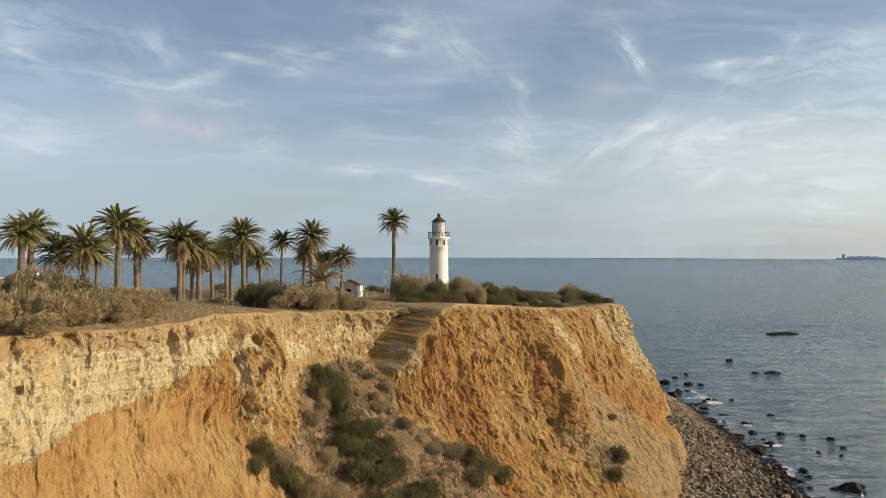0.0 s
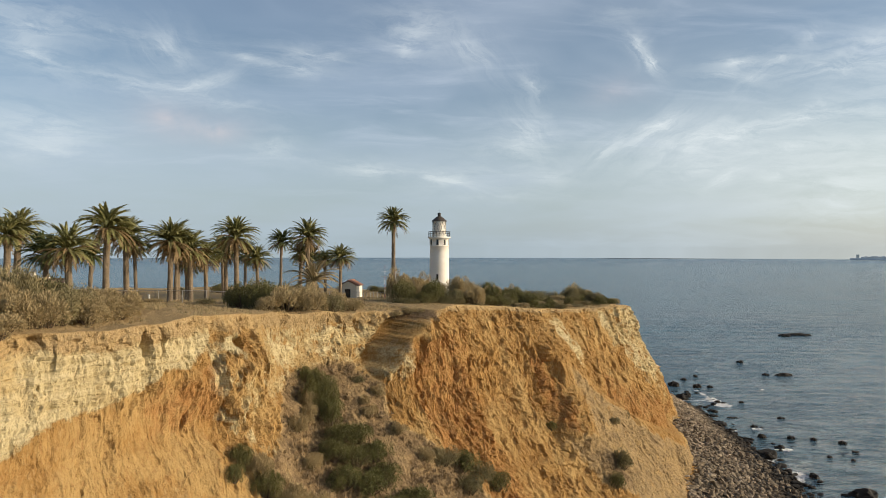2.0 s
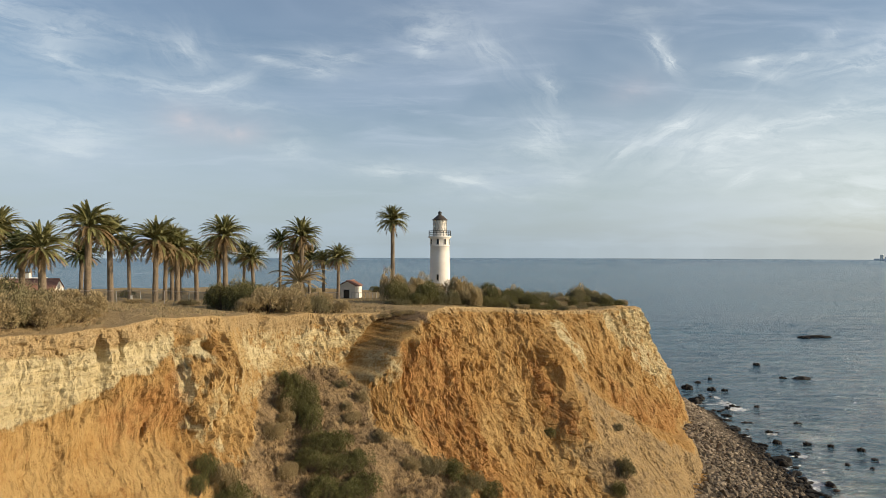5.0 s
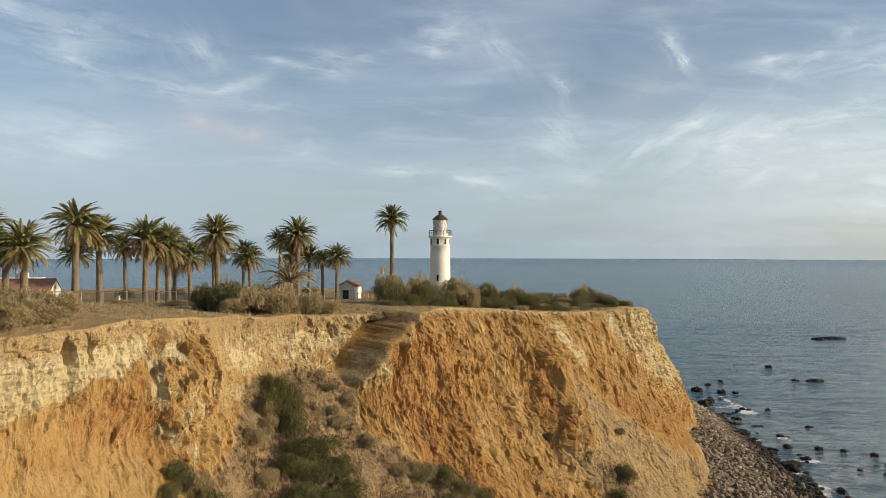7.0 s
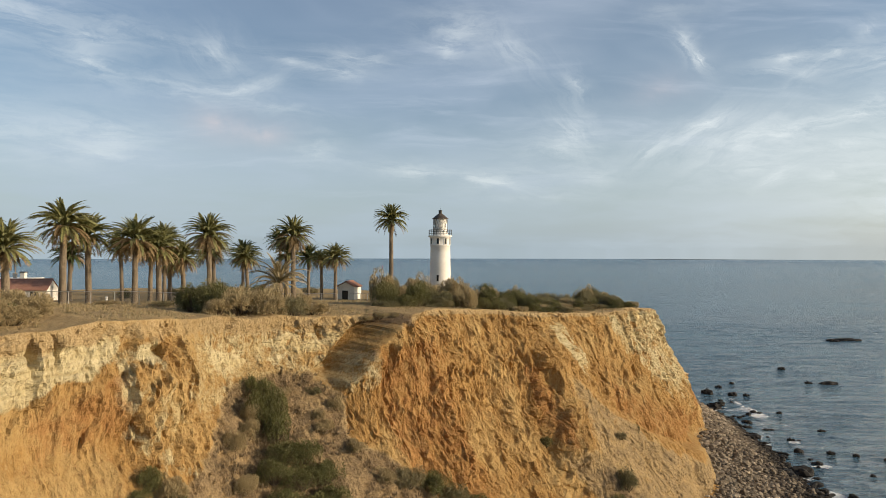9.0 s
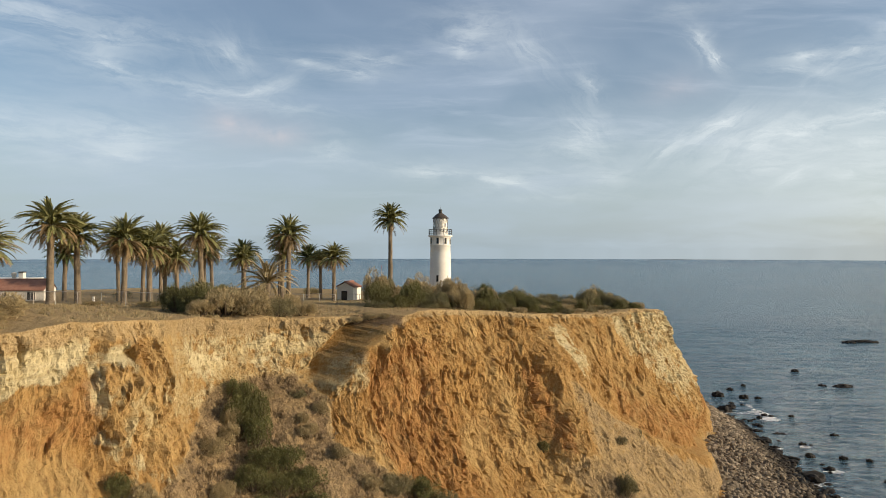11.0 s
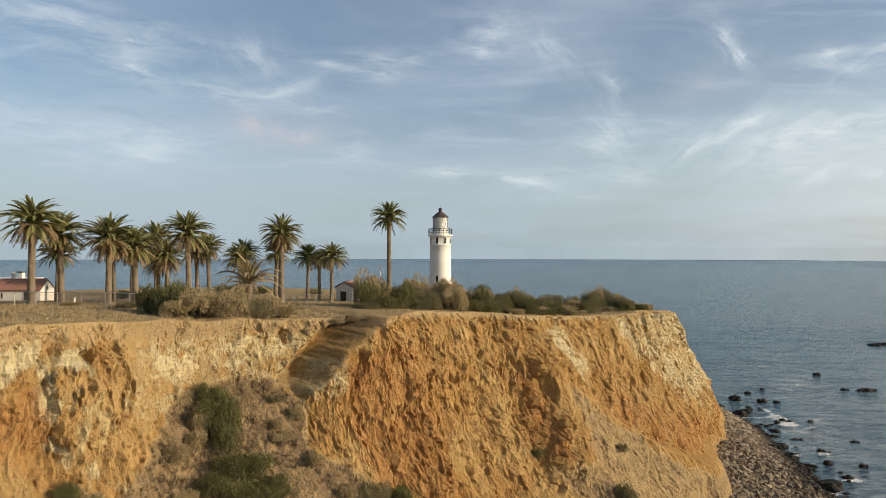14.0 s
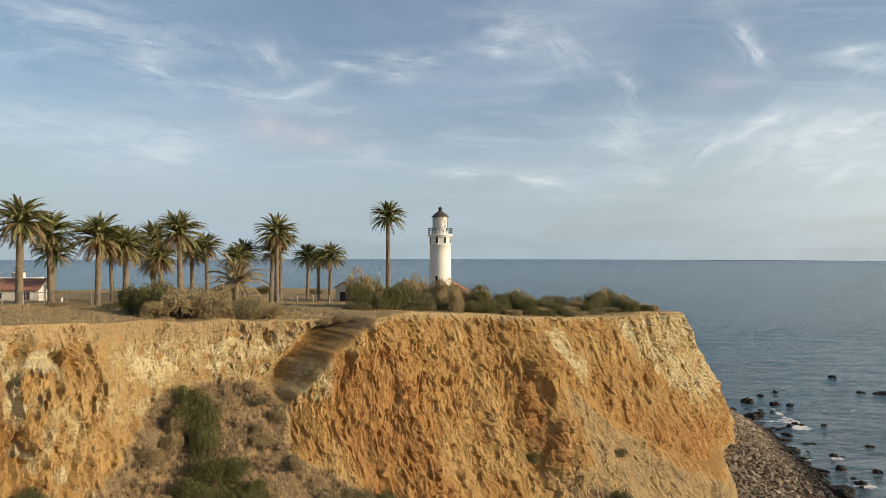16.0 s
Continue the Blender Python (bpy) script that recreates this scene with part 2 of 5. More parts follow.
def turned(profile, sides=48, bm=None, cap=True):
    """A body of revolution from (radius, height) pairs."""
    bm = bm or bmesh.new()
    rings = [[bm.verts.new((r * math.cos(2 * math.pi * k / sides), r * math.sin(2 * math.pi * k / sides), z)) for k in range(sides)] for r, z in profile]
    for a, b in zip(rings, rings[1:]):
        for k in range(sides):
            bm.faces.new((a[k], a[(k + 1) % sides], b[(k + 1) % sides], b[k]))
    if cap:
        bm.faces.new(rings[0][::-1])
        bm.faces.new(rings[-1])
    return bm


def rod(a, b, r, sides=8, bm=None, r2=None):
    """A round bar from a to b."""
    bm = bm or bmesh.new()
    a, b = Vector(a), Vector(b)
    turn = (b - a).to_track_quat("Z", "Y").to_matrix()
    r2 = r if r2 is None else r2
    lo, hi = [], []
    for k in range(sides):
        w = turn @ Vector((math.cos(2 * math.pi * k / sides), math.sin(2 * math.pi * k / sides), 0))
        lo.append(bm.verts.new(a + w * r))
        hi.append(bm.verts.new(b + w * r2))
    for k in range(sides):
        bm.faces.new((lo[k], lo[(k + 1) % sides], hi[(k + 1) % sides], hi[k]))
    bm.faces.new(lo[::-1])
    bm.faces.new(hi)
    return bm


# ---------------------------------------------------------------- materials
def mat_cliff():
    mat, n = material("cliff")
    at = n.add("ShaderNodeNewGeometry").outputs["Position"]
    big = n.noise(at, 0.16, 4, 0.6)
    mid = n.noise(at, 0.9, 5, 0.6)
    fine = n.noise(at, 6.0, 4, 0.65)
    runs = n.noise(n.scaled(at, (1.0, 1.0, 0.26)), 1.3, 6, 0.68, 0.4)
    beds = n.noise(n.scaled(at, (0.12, 0.12, 2.6)), 1.0, 5, 0.65, 0.25)
    soil = n.mix(n.range(runs, 0.3, 0.72), (0.308, 0.172, 0.056), (0.425, 0.263, 0.095))
    soil = n.mix(n.range(big, 0.42, 0.66), soil, (0.445, 0.298, 0.121))
    soil = n.mix(n.math("MULTIPLY", n.range(mid, 0.52, 0.75), 0.4), soil, (0.22, 0.11, 0.045))
    stain = n.noise(n.scaled(at, (1.0, 1.0, 0.4)), 1.7, 4, 0.6, 0.3)
    soil = n.mix(n.math("MULTIPLY", n.range(stain, 0.56, 0.74), 0.5), soil, (0.25, 0.112, 0.042))
    grain = n.noise(n.scaled(at, (1.0, 1.0, 0.5)), 4.2, 6, 0.72, 0.3)
    soil = n.mix(n.math("MULTIPLY", n.range(grain, 0.50, 0.70), 0.65), soil, (0.475, 0.325, 0.152))
    soil = n.mix(n.math("MULTIPLY", n.range(grain, 0.47, 0.30), 0.65), soil, (0.175, 0.085, 0.034))
    pale = n.mix(n.range(beds, 0.25, 0.75), (0.50, 0.405, 0.215), (0.63, 0.535, 0.32))
    pale = n.mix(n.math("MULTIPLY", n.range(mid, 0.5, 0.72), 0.45), pale, (0.33, 0.25, 0.135))
    pale = n.mix(n.math("MULTIPLY", n.range(big, 0.48, 0.64), 0.55), pale, (0.50, 0.355, 0.155))
    pale = n.mix(n.math("MULTIPLY", n.range(grain, 0.48, 0.30), 0.55), pale, (0.26, 0.20, 0.115))
    dry = n.mix(n.range(fine, 0.3, 0.7), (0.29, 0.20, 0.098), (0.52, 0.385, 0.20))
    dry = n.mix(n.range(mid, 0.45, 0.75), dry, (0.42, 0.305, 0.152))
    dry = n.mix(n.math("MULTIPLY", n.range(big, 0.40, 0.62), 0.5), dry, (0.46, 0.32, 0.145))
    jitter = n.math("MULTIPLY", n.math("SUBTRACT", n.noise(at, 0.7, 5, 0.7), 0.5), 1.1)
    k_pale = n.range(n.math("ADD", n.attribute("pale"), n.math("ADD", jitter, n.math("MULTIPLY", n.math("SUBTRACT", grain, 0.5), 0.7))), 0.33, 0.68)
    k_dry = n.range(n.math("ADD", n.attribute("dry"), jitter), 0.35, 0.65)
    k_red = n.range(n.math("ADD", n.attribute("red"), jitter), 0.35, 0.8)
    colour = n.mix(k_pale, soil, pale)
    colour = n.mix(n.math("MULTIPLY", k_red, 0.8), colour, n.mix(n.range(grain, 0.3, 0.7), (0.25, 0.115, 0.040), (0.41, 0.21, 0.075)))
    scrub = n.mix(n.range(fine, 0.3, 0.7), (0.10, 0.068, 0.040), (0.25, 0.175, 0.10))
    colour = n.mix(k_dry, colour, n.mix(n.range(n.math("ADD", n.attribute("scrub"), n.math("MULTIPLY", jitter, 0.7)), 0.2, 0.8), dry, scrub))
    # beach ground coloured dark, as the shade in the gaps between its stones
    gap_shade = n.mix(n.range(n.noise(at, 3.0, 3), 0.35, 0.65), (0.035, 0.028, 0.02), (0.11, 0.09, 0.068))
    colour = n.mix(n.attribute("shingle"), colour, gap_shade)
    chunk = n.add("ShaderNodeTexVoronoi")
    n.put(chunk.inputs["Vector"], n.scaled(n.vmath("ADD", at, n.scaled(n.noise(at, 0.8, 3, 0.6, 0.0, True), (1.2, 1.2, 1.2))), (1.0, 1.0, 0.32)))
    chunk.inputs["Scale"].default_value = 1.6
    height = n.math("ADD", n.math("ADD", n.math("MULTIPLY", chunk.outputs["Distance"], 0.22), n.math("ADD", n.math("MULTIPLY", runs, 1.15), n.math("MULTIPLY", grain, 0.5))), n.math("ADD", n.math("MULTIPLY", fine, 0.40), n.math("MULTIPLY", beds, n.math("MULTIPLY", k_pale, 0.6))))
    n.surface(colour, 0.95, n.bump(height, 0.85, 0.46), spec=0.10)
    return mat


def mat_sea():
    mat, n = material("sea_water")
    at = n.add("ShaderNodeNewGeometry").outputs["Position"]
    turn = n.add("ShaderNodeMapping")
    n.put(turn.inputs[0], at)
    turn.inputs["Rotation"].default_value = (0, 0, radians(12))
    turn.inputs["Scale"].default_value = (0.32, 1.0, 1.0)
    swell = n.noise(turn.outputs[0], 0.085, 4, 0.5, 0.3)
    wave = n.noise(turn.outputs[0], 0.24, 4, 0.6, 0.5)
    chop = n.noise(turn.outputs[0], 0.7, 5, 0.62, 0.3)
    fine = n.noise(at, 2.2, 4, 0.6)
    h = n.math("ADD", n.math("ADD", n.math("MULTIPLY", swell, 8.0), n.math("MULTIPLY", wave, 4.6)), n.math("ADD", n.math("MULTIPLY", chop, 2.5), n.math("MULTIPLY", fine, 0.3)))
    patch = n.noise(n.scaled(at, (0.3, 1.0, 1)), 0.02, 4, 0.55)
    wide = n.noise(n.scaled(at, (0.22, 1.0, 1)), 0.0055, 5, 0.6, 0.4)
    calm = n.math("ADD", n.math("MULTIPLY", n.range(patch, 0.35, 0.7), 0.5), n.math("MULTIPLY", n.range(wide, 0.35, 0.65), 0.5))
    deep = n.mix(calm, (0.042, 0.104, 0.152), (0.094, 0.188, 0.240))
    foam_edge = n.math("SUBTRACT", n.attribute("foam"), n.noise(at, 0.55, 6, 0.72, 0.5))
    foam = n.range(foam_edge, -0.02, 0.16)
    colour = n.mix(foam, deep, (0.78, 0.80, 0.80))
    far = n.range(n.add("ShaderNodeVectorMath", operation="LENGTH").outputs["Value"], 800, 4500)
    n.put(far.node.inputs[0].links[0].from_node.inputs[0], at)
    mid_far = n.range(far.node.inputs[0].links[0].from_socket, 120, 900)
    h = n.math("MULTIPLY", h, n.math("SUBTRACT", 1.0, n.math("MULTIPLY", far, 0.55)))
    n.surface(colour, n.math("ADD", n.math("MULTIPLY", foam, 0.5), n.math("ADD", n.math("MULTIPLY", calm, 0.10), n.math("ADD", 0.09, n.math("MULTIPLY", far, 0.12)))), n.bump(h, 1.0, 1.0), spec=n.math("SUBTRACT", 0.85, n.math("MULTIPLY", mid_far, 0.50)))
    return mat


def mat_plain(name, a, b, scale=3.0, rough=0.7, bump=0.15, distance=0.02, spec=0.3, detail=4.0, stretch=(1, 1, 1), metal=0.0):
    """Two tones of one surface with broad blotches, fine grain and relief."""
    mat, n = material(name)
    at = n.scaled(n.add("ShaderNodeTexCoord").outputs["Object"], stretch)
    broad = n.noise(at, scale * 0.2, 3, 0.55)
    grain = n.noise(at, scale, detail, 0.65)
    k = n.math("ADD", n.math("MULTIPLY", n.range(broad, 0.3, 0.7), 0.5), n.math("MULTIPLY", n.range(grain, 0.3, 0.7), 0.5))
    n.surface(n.mix(k, a, b), rough, n.bump(grain, bump, distance), metal, spec)
    return mat


def mat_leaf(name, a, b, c, through=0.25):
    """Foliage: a tone for each leaf and for each plant, a little light let through."""
    mat, n = material(name)
    isle = n.add("ShaderNodeNewGeometry").outputs["Random Per Island"]
    one = n.add("ShaderNodeObjectInfo").outputs["Random"]
    at = n.add("ShaderNodeNewGeometry").outputs["Position"]
    clump = n.range(n.noise(at, 0.8, 3), 0.35, 0.65)
    colour = n.mix(n.math("ADD", n.math("MULTIPLY", isle, 0.6), n.math("MULTIPLY", clump, 0.4)), a, b)
    colour = n.mix(n.math("MULTIPLY", one, 0.55), colour, c)
    body = n.surface(colour, 0.6, None, 0.0, 0.25)
    thin = n.add("ShaderNodeBsdfTranslucent")
    n.put(thin.inputs[0], colour)
    both = n.add("ShaderNodeMixShader")
    both.inputs[0].default_value = through
    n.tree.links.new(body.outputs[0], both.inputs[1])
    n.tree.links.new(thin.outputs[0], both.inputs[2])
    n.tree.links.new(both.outputs[0], [k for k in n.tree.nodes if k.type == "OUTPUT_MATERIAL"][0].inputs[0])
    return mat


CLIFF, SEA = mat_cliff(), mat_sea()
WHITE = mat_plain("white_masonry_paint", (0.72, 0.68, 0.60), (0.82, 0.79, 0.72), 2.0, 0.75, 0.12, 0.01)
STUCCO = mat_plain("cream_stucco", (0.66, 0.61, 0.52), (0.77, 0.73, 0.64), 3.0, 0.85, 0.2, 0.01)
DARK = mat_plain("dark_window", (0.015, 0.017, 0.02), (0.03, 0.033, 0.036), 2.0, 0.2, 0.02, 0.005, 0.5)
BLACK = mat_plain("black_painted_metal", (0.035, 0.035, 0.033), (0.07, 0.065, 0.055), 4.0, 0.5, 0.1, 0.01)
LATTICE = mat_plain("grey_lattice_paint", (0.16, 0.16, 0.155), (0.24, 0.235, 0.22), 4.0, 0.5, 0.05, 0.005)
BRONZE = mat_plain("weathered_dome_metal", (0.055, 0.045, 0.035), (0.11, 0.085, 0.06), 3.0, 0.5, 0.15, 0.01, 0.4)
STEEL = mat_plain("galvanised_steel", (0.40, 0.37, 0.32), (0.56, 0.52, 0.45), 5.0, 0.5, 0.05, 0.005, 0.4, metal=0.3)
TILE = mat_plain("red_clay_tile", (0.22, 0.10, 0.065), (0.36, 0.19, 0.13), 6.0, 0.85, 0.3, 0.02)
ROCK = mat_plain("wet_dark_rock", (0.008, 0.008, 0.007), (0.032, 0.028, 0.022), 2.5, 0.8, 0.8, 0.15, 0.2)
STONE = mat_plain("beach_stone", (0.085, 0.065, 0.042), (0.26, 0.21, 0.145), 1.2, 0.85, 0.5, 0.08)
TRUNK = mat_plain("palm_trunk", (0.11, 0.086, 0.06), (0.26, 0.208, 0.145), 5.0, 0.95, 0.8, 0.08, 0.1)
FROND = mat_leaf("palm_frond", (0.045, 0.062, 0.02), (0.37, 0.355, 0.14), (0.31, 0.28, 0.115), 0.22)
# darker copy of the frond colours, standing in for shade among the palms
FROND_SHADED = mat_leaf("shaded_palm_frond", (0.022, 0.036, 0.012), (0.13, 0.15, 0.052), (0.11, 0.12, 0.045), 0.15)
DEAD = mat_leaf("dead_palm_frond", (0.15, 0.10, 0.048), (0.33, 0.235, 0.12), (0.27, 0.19, 0.09), 0.15)
SAGE = mat_leaf("grey_green_shrub", (0.05, 0.05, 0.022), (0.27, 0.24, 0.115), (0.30, 0.245, 0.13), 0.16)
GREEN = mat_leaf("green_shrub", (0.03, 0.036, 0.012), (0.20, 0.19, 0.065), (0.16, 0.145, 0.055), 0.14)
STRAW = mat_leaf("dry_shrub", (0.24, 0.187, 0.095), (0.50, 0.40, 0.22), (0.42, 0.33, 0.175), 0.3)
SCRUB = mat_leaf("low_scrub", (0.13, 0.095, 0.056), (0.32, 0.24, 0.14), (0.25, 0.185, 0.105), 0.17)
TWIG = mat_plain("twig_bark", (0.07, 0.05, 0.035), (0.16, 0.12, 0.085), 6.0, 0.95, 0.4, 0.02, 0.1)

# ---------------------------------------------------------------- the headland
# Along the cliff runs u, outward from it d; both in metres.
ORIGIN, ALONG, OUT = np.array((-28.0, -88.0)), np.array((0.568, 0.823)), np.array((0.823, -0.568))
FACE_Z = (44, 40, 36, 30, 24, 16, 8)
FACE = {-70: (-3, -1, 0, 3, 8, 15, 24), -10: (-1.4, 0, 0.3, 2.6, 8, 15, 24), 0: (-1.0, -0.5, -0.5, 3.4, 9, 16, 25), 6: (-2.2, -0.8, -0.5, 3.6, 9, 16, 25),
        11: (-2.4, -0.2, -0.2, 3.0, 9, 16, 25), 14.4: (-3.2, -1.0, -0.9, 2.6, 8, 16, 25), 18: (-5.6, -4.6, -3.6, 1.6, 8, 15.5, 24.5), 23: (-7.0, -6.4, -4.4, 1.6, 8, 15, 24),
        29: (-7.0, -5.8, -2.8, 3.2, 9, 15, 23), 36: (-5.8, -2.6, 0.4, 3.4, 8.4, 14, 21), 44: (-3.6, 0.6, 2.0, 3.6, 7, 12.5, 20), 52: (-3.6, 0.2, 1.6, 2.8, 6.2, 12, 19)}
HEAD = {60: (-3.4, -0.8, 1.2, 3.0, 6.2, 12.2, 19), 65.5: (-3.0, -0.4, 1.9, 4.2, 7.2, 13.4, 20.5), 70.5: (-1.6, 1.2, 4.2, 6.6, 10.0, 15.2, 22), 80: (-0.6, 1.6, 4.8, 8.2, 11.6, 17.2, 23.5),
        88: (-1.2, 0.4, 3.4, 6.4, 9.8, 16.4, 22.8), 95: (-0.6, 1.4, 3.8, 6.6, 9.6, 16.4, 22.2), 102: (0.4, 2.6, 4.8, 7.8, 10.8, 14.6, 19.6), 111: (0.4, 2.2, 4.2, 6.6, 9.2, 14.4, 19.6), 121: (-1.4, 0.0, 1.6, 3.8, 6.8, 11.6, 15.6),
        136: (-6, -4.6, -3.0, 0.0, 3.2, 7.4, 9.4), 153: (-11.4, -9.6, -7.4, -4.4, -2.2, 3.2, 7.6), 169: (-17, -14.6, -11.6, -7.8, -6.2, -1.2, 2.4), 186: (-29, -26, -23, -17.5, -14, -8, -4), 230: (-95, -90, -84, -75, -66, -54, -46)}
FACE.update(HEAD)
TOP = {-70: 47, -10: 45.3, 0: 45.0, 8: 45.2, 20: 44.3, 30: 43.6, 42: 43.2, 52: 43.1, 64: 42.2, 80: 40.7, 96: 39.6, 118: 39.0, 136: 37.4, 153: 36.0, 169: 34.6, 190: 29, 230: 24}
SHORE = {-70: 60, 60: 52, 98: 46, 130: 38.5, 153: 28, 181: 13, 200: 2, 223: -24, 230: -34}


def face_out(u, z):
    """How far the cliff stands out at u and height z, before its relief."""
    us = np.array(sorted(FACE))
    table = np.array([FACE[k] for k in us])
    cols = np.stack([curve_at(u, us, table[:, j]) for j in range(len(FACE_Z))], -1)
    zs = np.array(FACE_Z[::-1], float)
    cols = cols[:, ::-1]
    k = np.clip(np.searchsorted(zs, z) - 1, 0, len(zs) - 2)
    t = np.clip((z - zs[k]) / (zs[k + 1] - zs[k]), 0, 1.2)
    i = np.arange(len(u))
    return cols[i, k] * (1 - t) + cols[i, k + 1] * t


def plain_z(x, y):
    """The plateau behind the edge."""
    u, d = (x - ORIGIN[0]) * ALONG[0] + (y - ORIGIN[1]) * ALONG[1], (x - ORIGIN[0]) * OUT[0] + (y - ORIGIN[1]) * OUT[1]
    z = 41.1 - 0.061 * np.minimum(y, 0) - 0.01 * np.maximum(y, 0)
    z = z - 0.05 * np.maximum(x - 5, 0) + 0.5 * np.exp(-((x + 45) / 14) ** 2 - ((y + 82) / 10) ** 2) + 1.5 * np.exp(-((x + 38) / 7) ** 2 - ((y + 87) / 6) ** 2)
    return z


def to_uv(x, y):
    return (x - ORIGIN[0]) * ALONG[0] + (y - ORIGIN[1]) * ALONG[1], (x - ORIGIN[0]) * OUT[0] + (y - ORIGIN[1]) * OUT[1]


def rise_from_edge(back, u):
    """How much of the plateau's own height holds at a distance behind the edge."""
    return step(back, 0, 26) * (1 - 0.85 * step(u, 95, 150))


def ground_z(x, y):
    """Height of the plateau at a place; used to stand things on it."""
    x, y = np.atleast_1d(np.asarray(x, float)), np.atleast_1d(np.asarray(y, float))
    u, d = to_uv(x, y)
    top = curve_at(u, sorted(TOP), [TOP[k] for k in sorted(TOP)])
    back = np.maximum(face_out(u, top) - d, 0)
    k = rise_from_edge(back, u)
    return top * (1 - k) + plain_z(x, y) * k + 0.12 * fbm(np.stack([x * 0.25, y * 0.25, 0 * x], -1), 3)


def cells(a, b, seed):
    """Cells of an uneven mesh: distance to the border, three numbers for each cell, and the place within it."""
    a, b = np.asarray(a, float), np.asarray(b, float)
    ia, ib = np.floor(a).astype(int), np.floor(b).astype(int)
    best, second = np.full(a.shape, 9.0), np.full(a.shape, 9.0)
    pick, la, lb = np.zeros(a.shape, int), np.zeros(a.shape), np.zeros(a.shape)
    for i in (-1, 0, 1):
        for j in (-1, 0, 1):
            h = _perm[(_perm[(ia + i + seed * 37) & 255] + ib + j) & 255]
            da = ia + i + 0.5 + 0.42 * _grad[h, 0] / 0.6 - a
            db = ib + j + 0.5 + 0.42 * _grad[h, 1] / 0.6 - b
            d = np.hypot(da, db)
            near = d < best
            second = np.where(near, best, np.minimum(second, d))
            pick, la, lb = np.where(near, h, pick), np.where(near, -da, la), np.where(near, -db, lb)
            best = np.where(near, d, best)
    g = _grad[(pick * 7 + 13) & 255]
    return second - best, g, la, lb


def facets(a, b, seed, tilt=0.9, crack=0.25, pitch=1.0, jump=0.75):
    """Broken rock: each cell a tilted plane, with a joint along its border."""
    edge, g, la, lb = cells(a, b, seed)
    return jump * g[:, 0] + tilt * (g[:, 1] * la + pitch * g[:, 2] * lb) - crack * step(edge, 0.12, 0.0)


def chips(a, b, seed, share=0.0):
    """Spalled scales: steep on one side, thinning out to the other side and to both ends."""
    edge, g, la, lb = cells(a, b, seed)
    peak = -0.26 + 0.12 * g[:, 1]
    saw = np.minimum((la + 0.55) / (peak + 0.55), (0.75 - la) / (0.75 - peak))
    return (g[:, 2] > share) * np.clip(saw, 0, 1) * step(edge, 0.0, 0.16) * np.clip(1 - (1.5 * lb) ** 2, 0, 1) * (0.45 + 0.9 * np.abs(g[:, 0]))


def foot_line(u):
    """Height at which the steep head meets the slope of loose soil below it."""
    return np.interp(u, (70, 82.5, 90, 99.5, 108, 120, 140), (38, 27.0, 21.8, 17.5, 14.2, 12.0, 10.0))


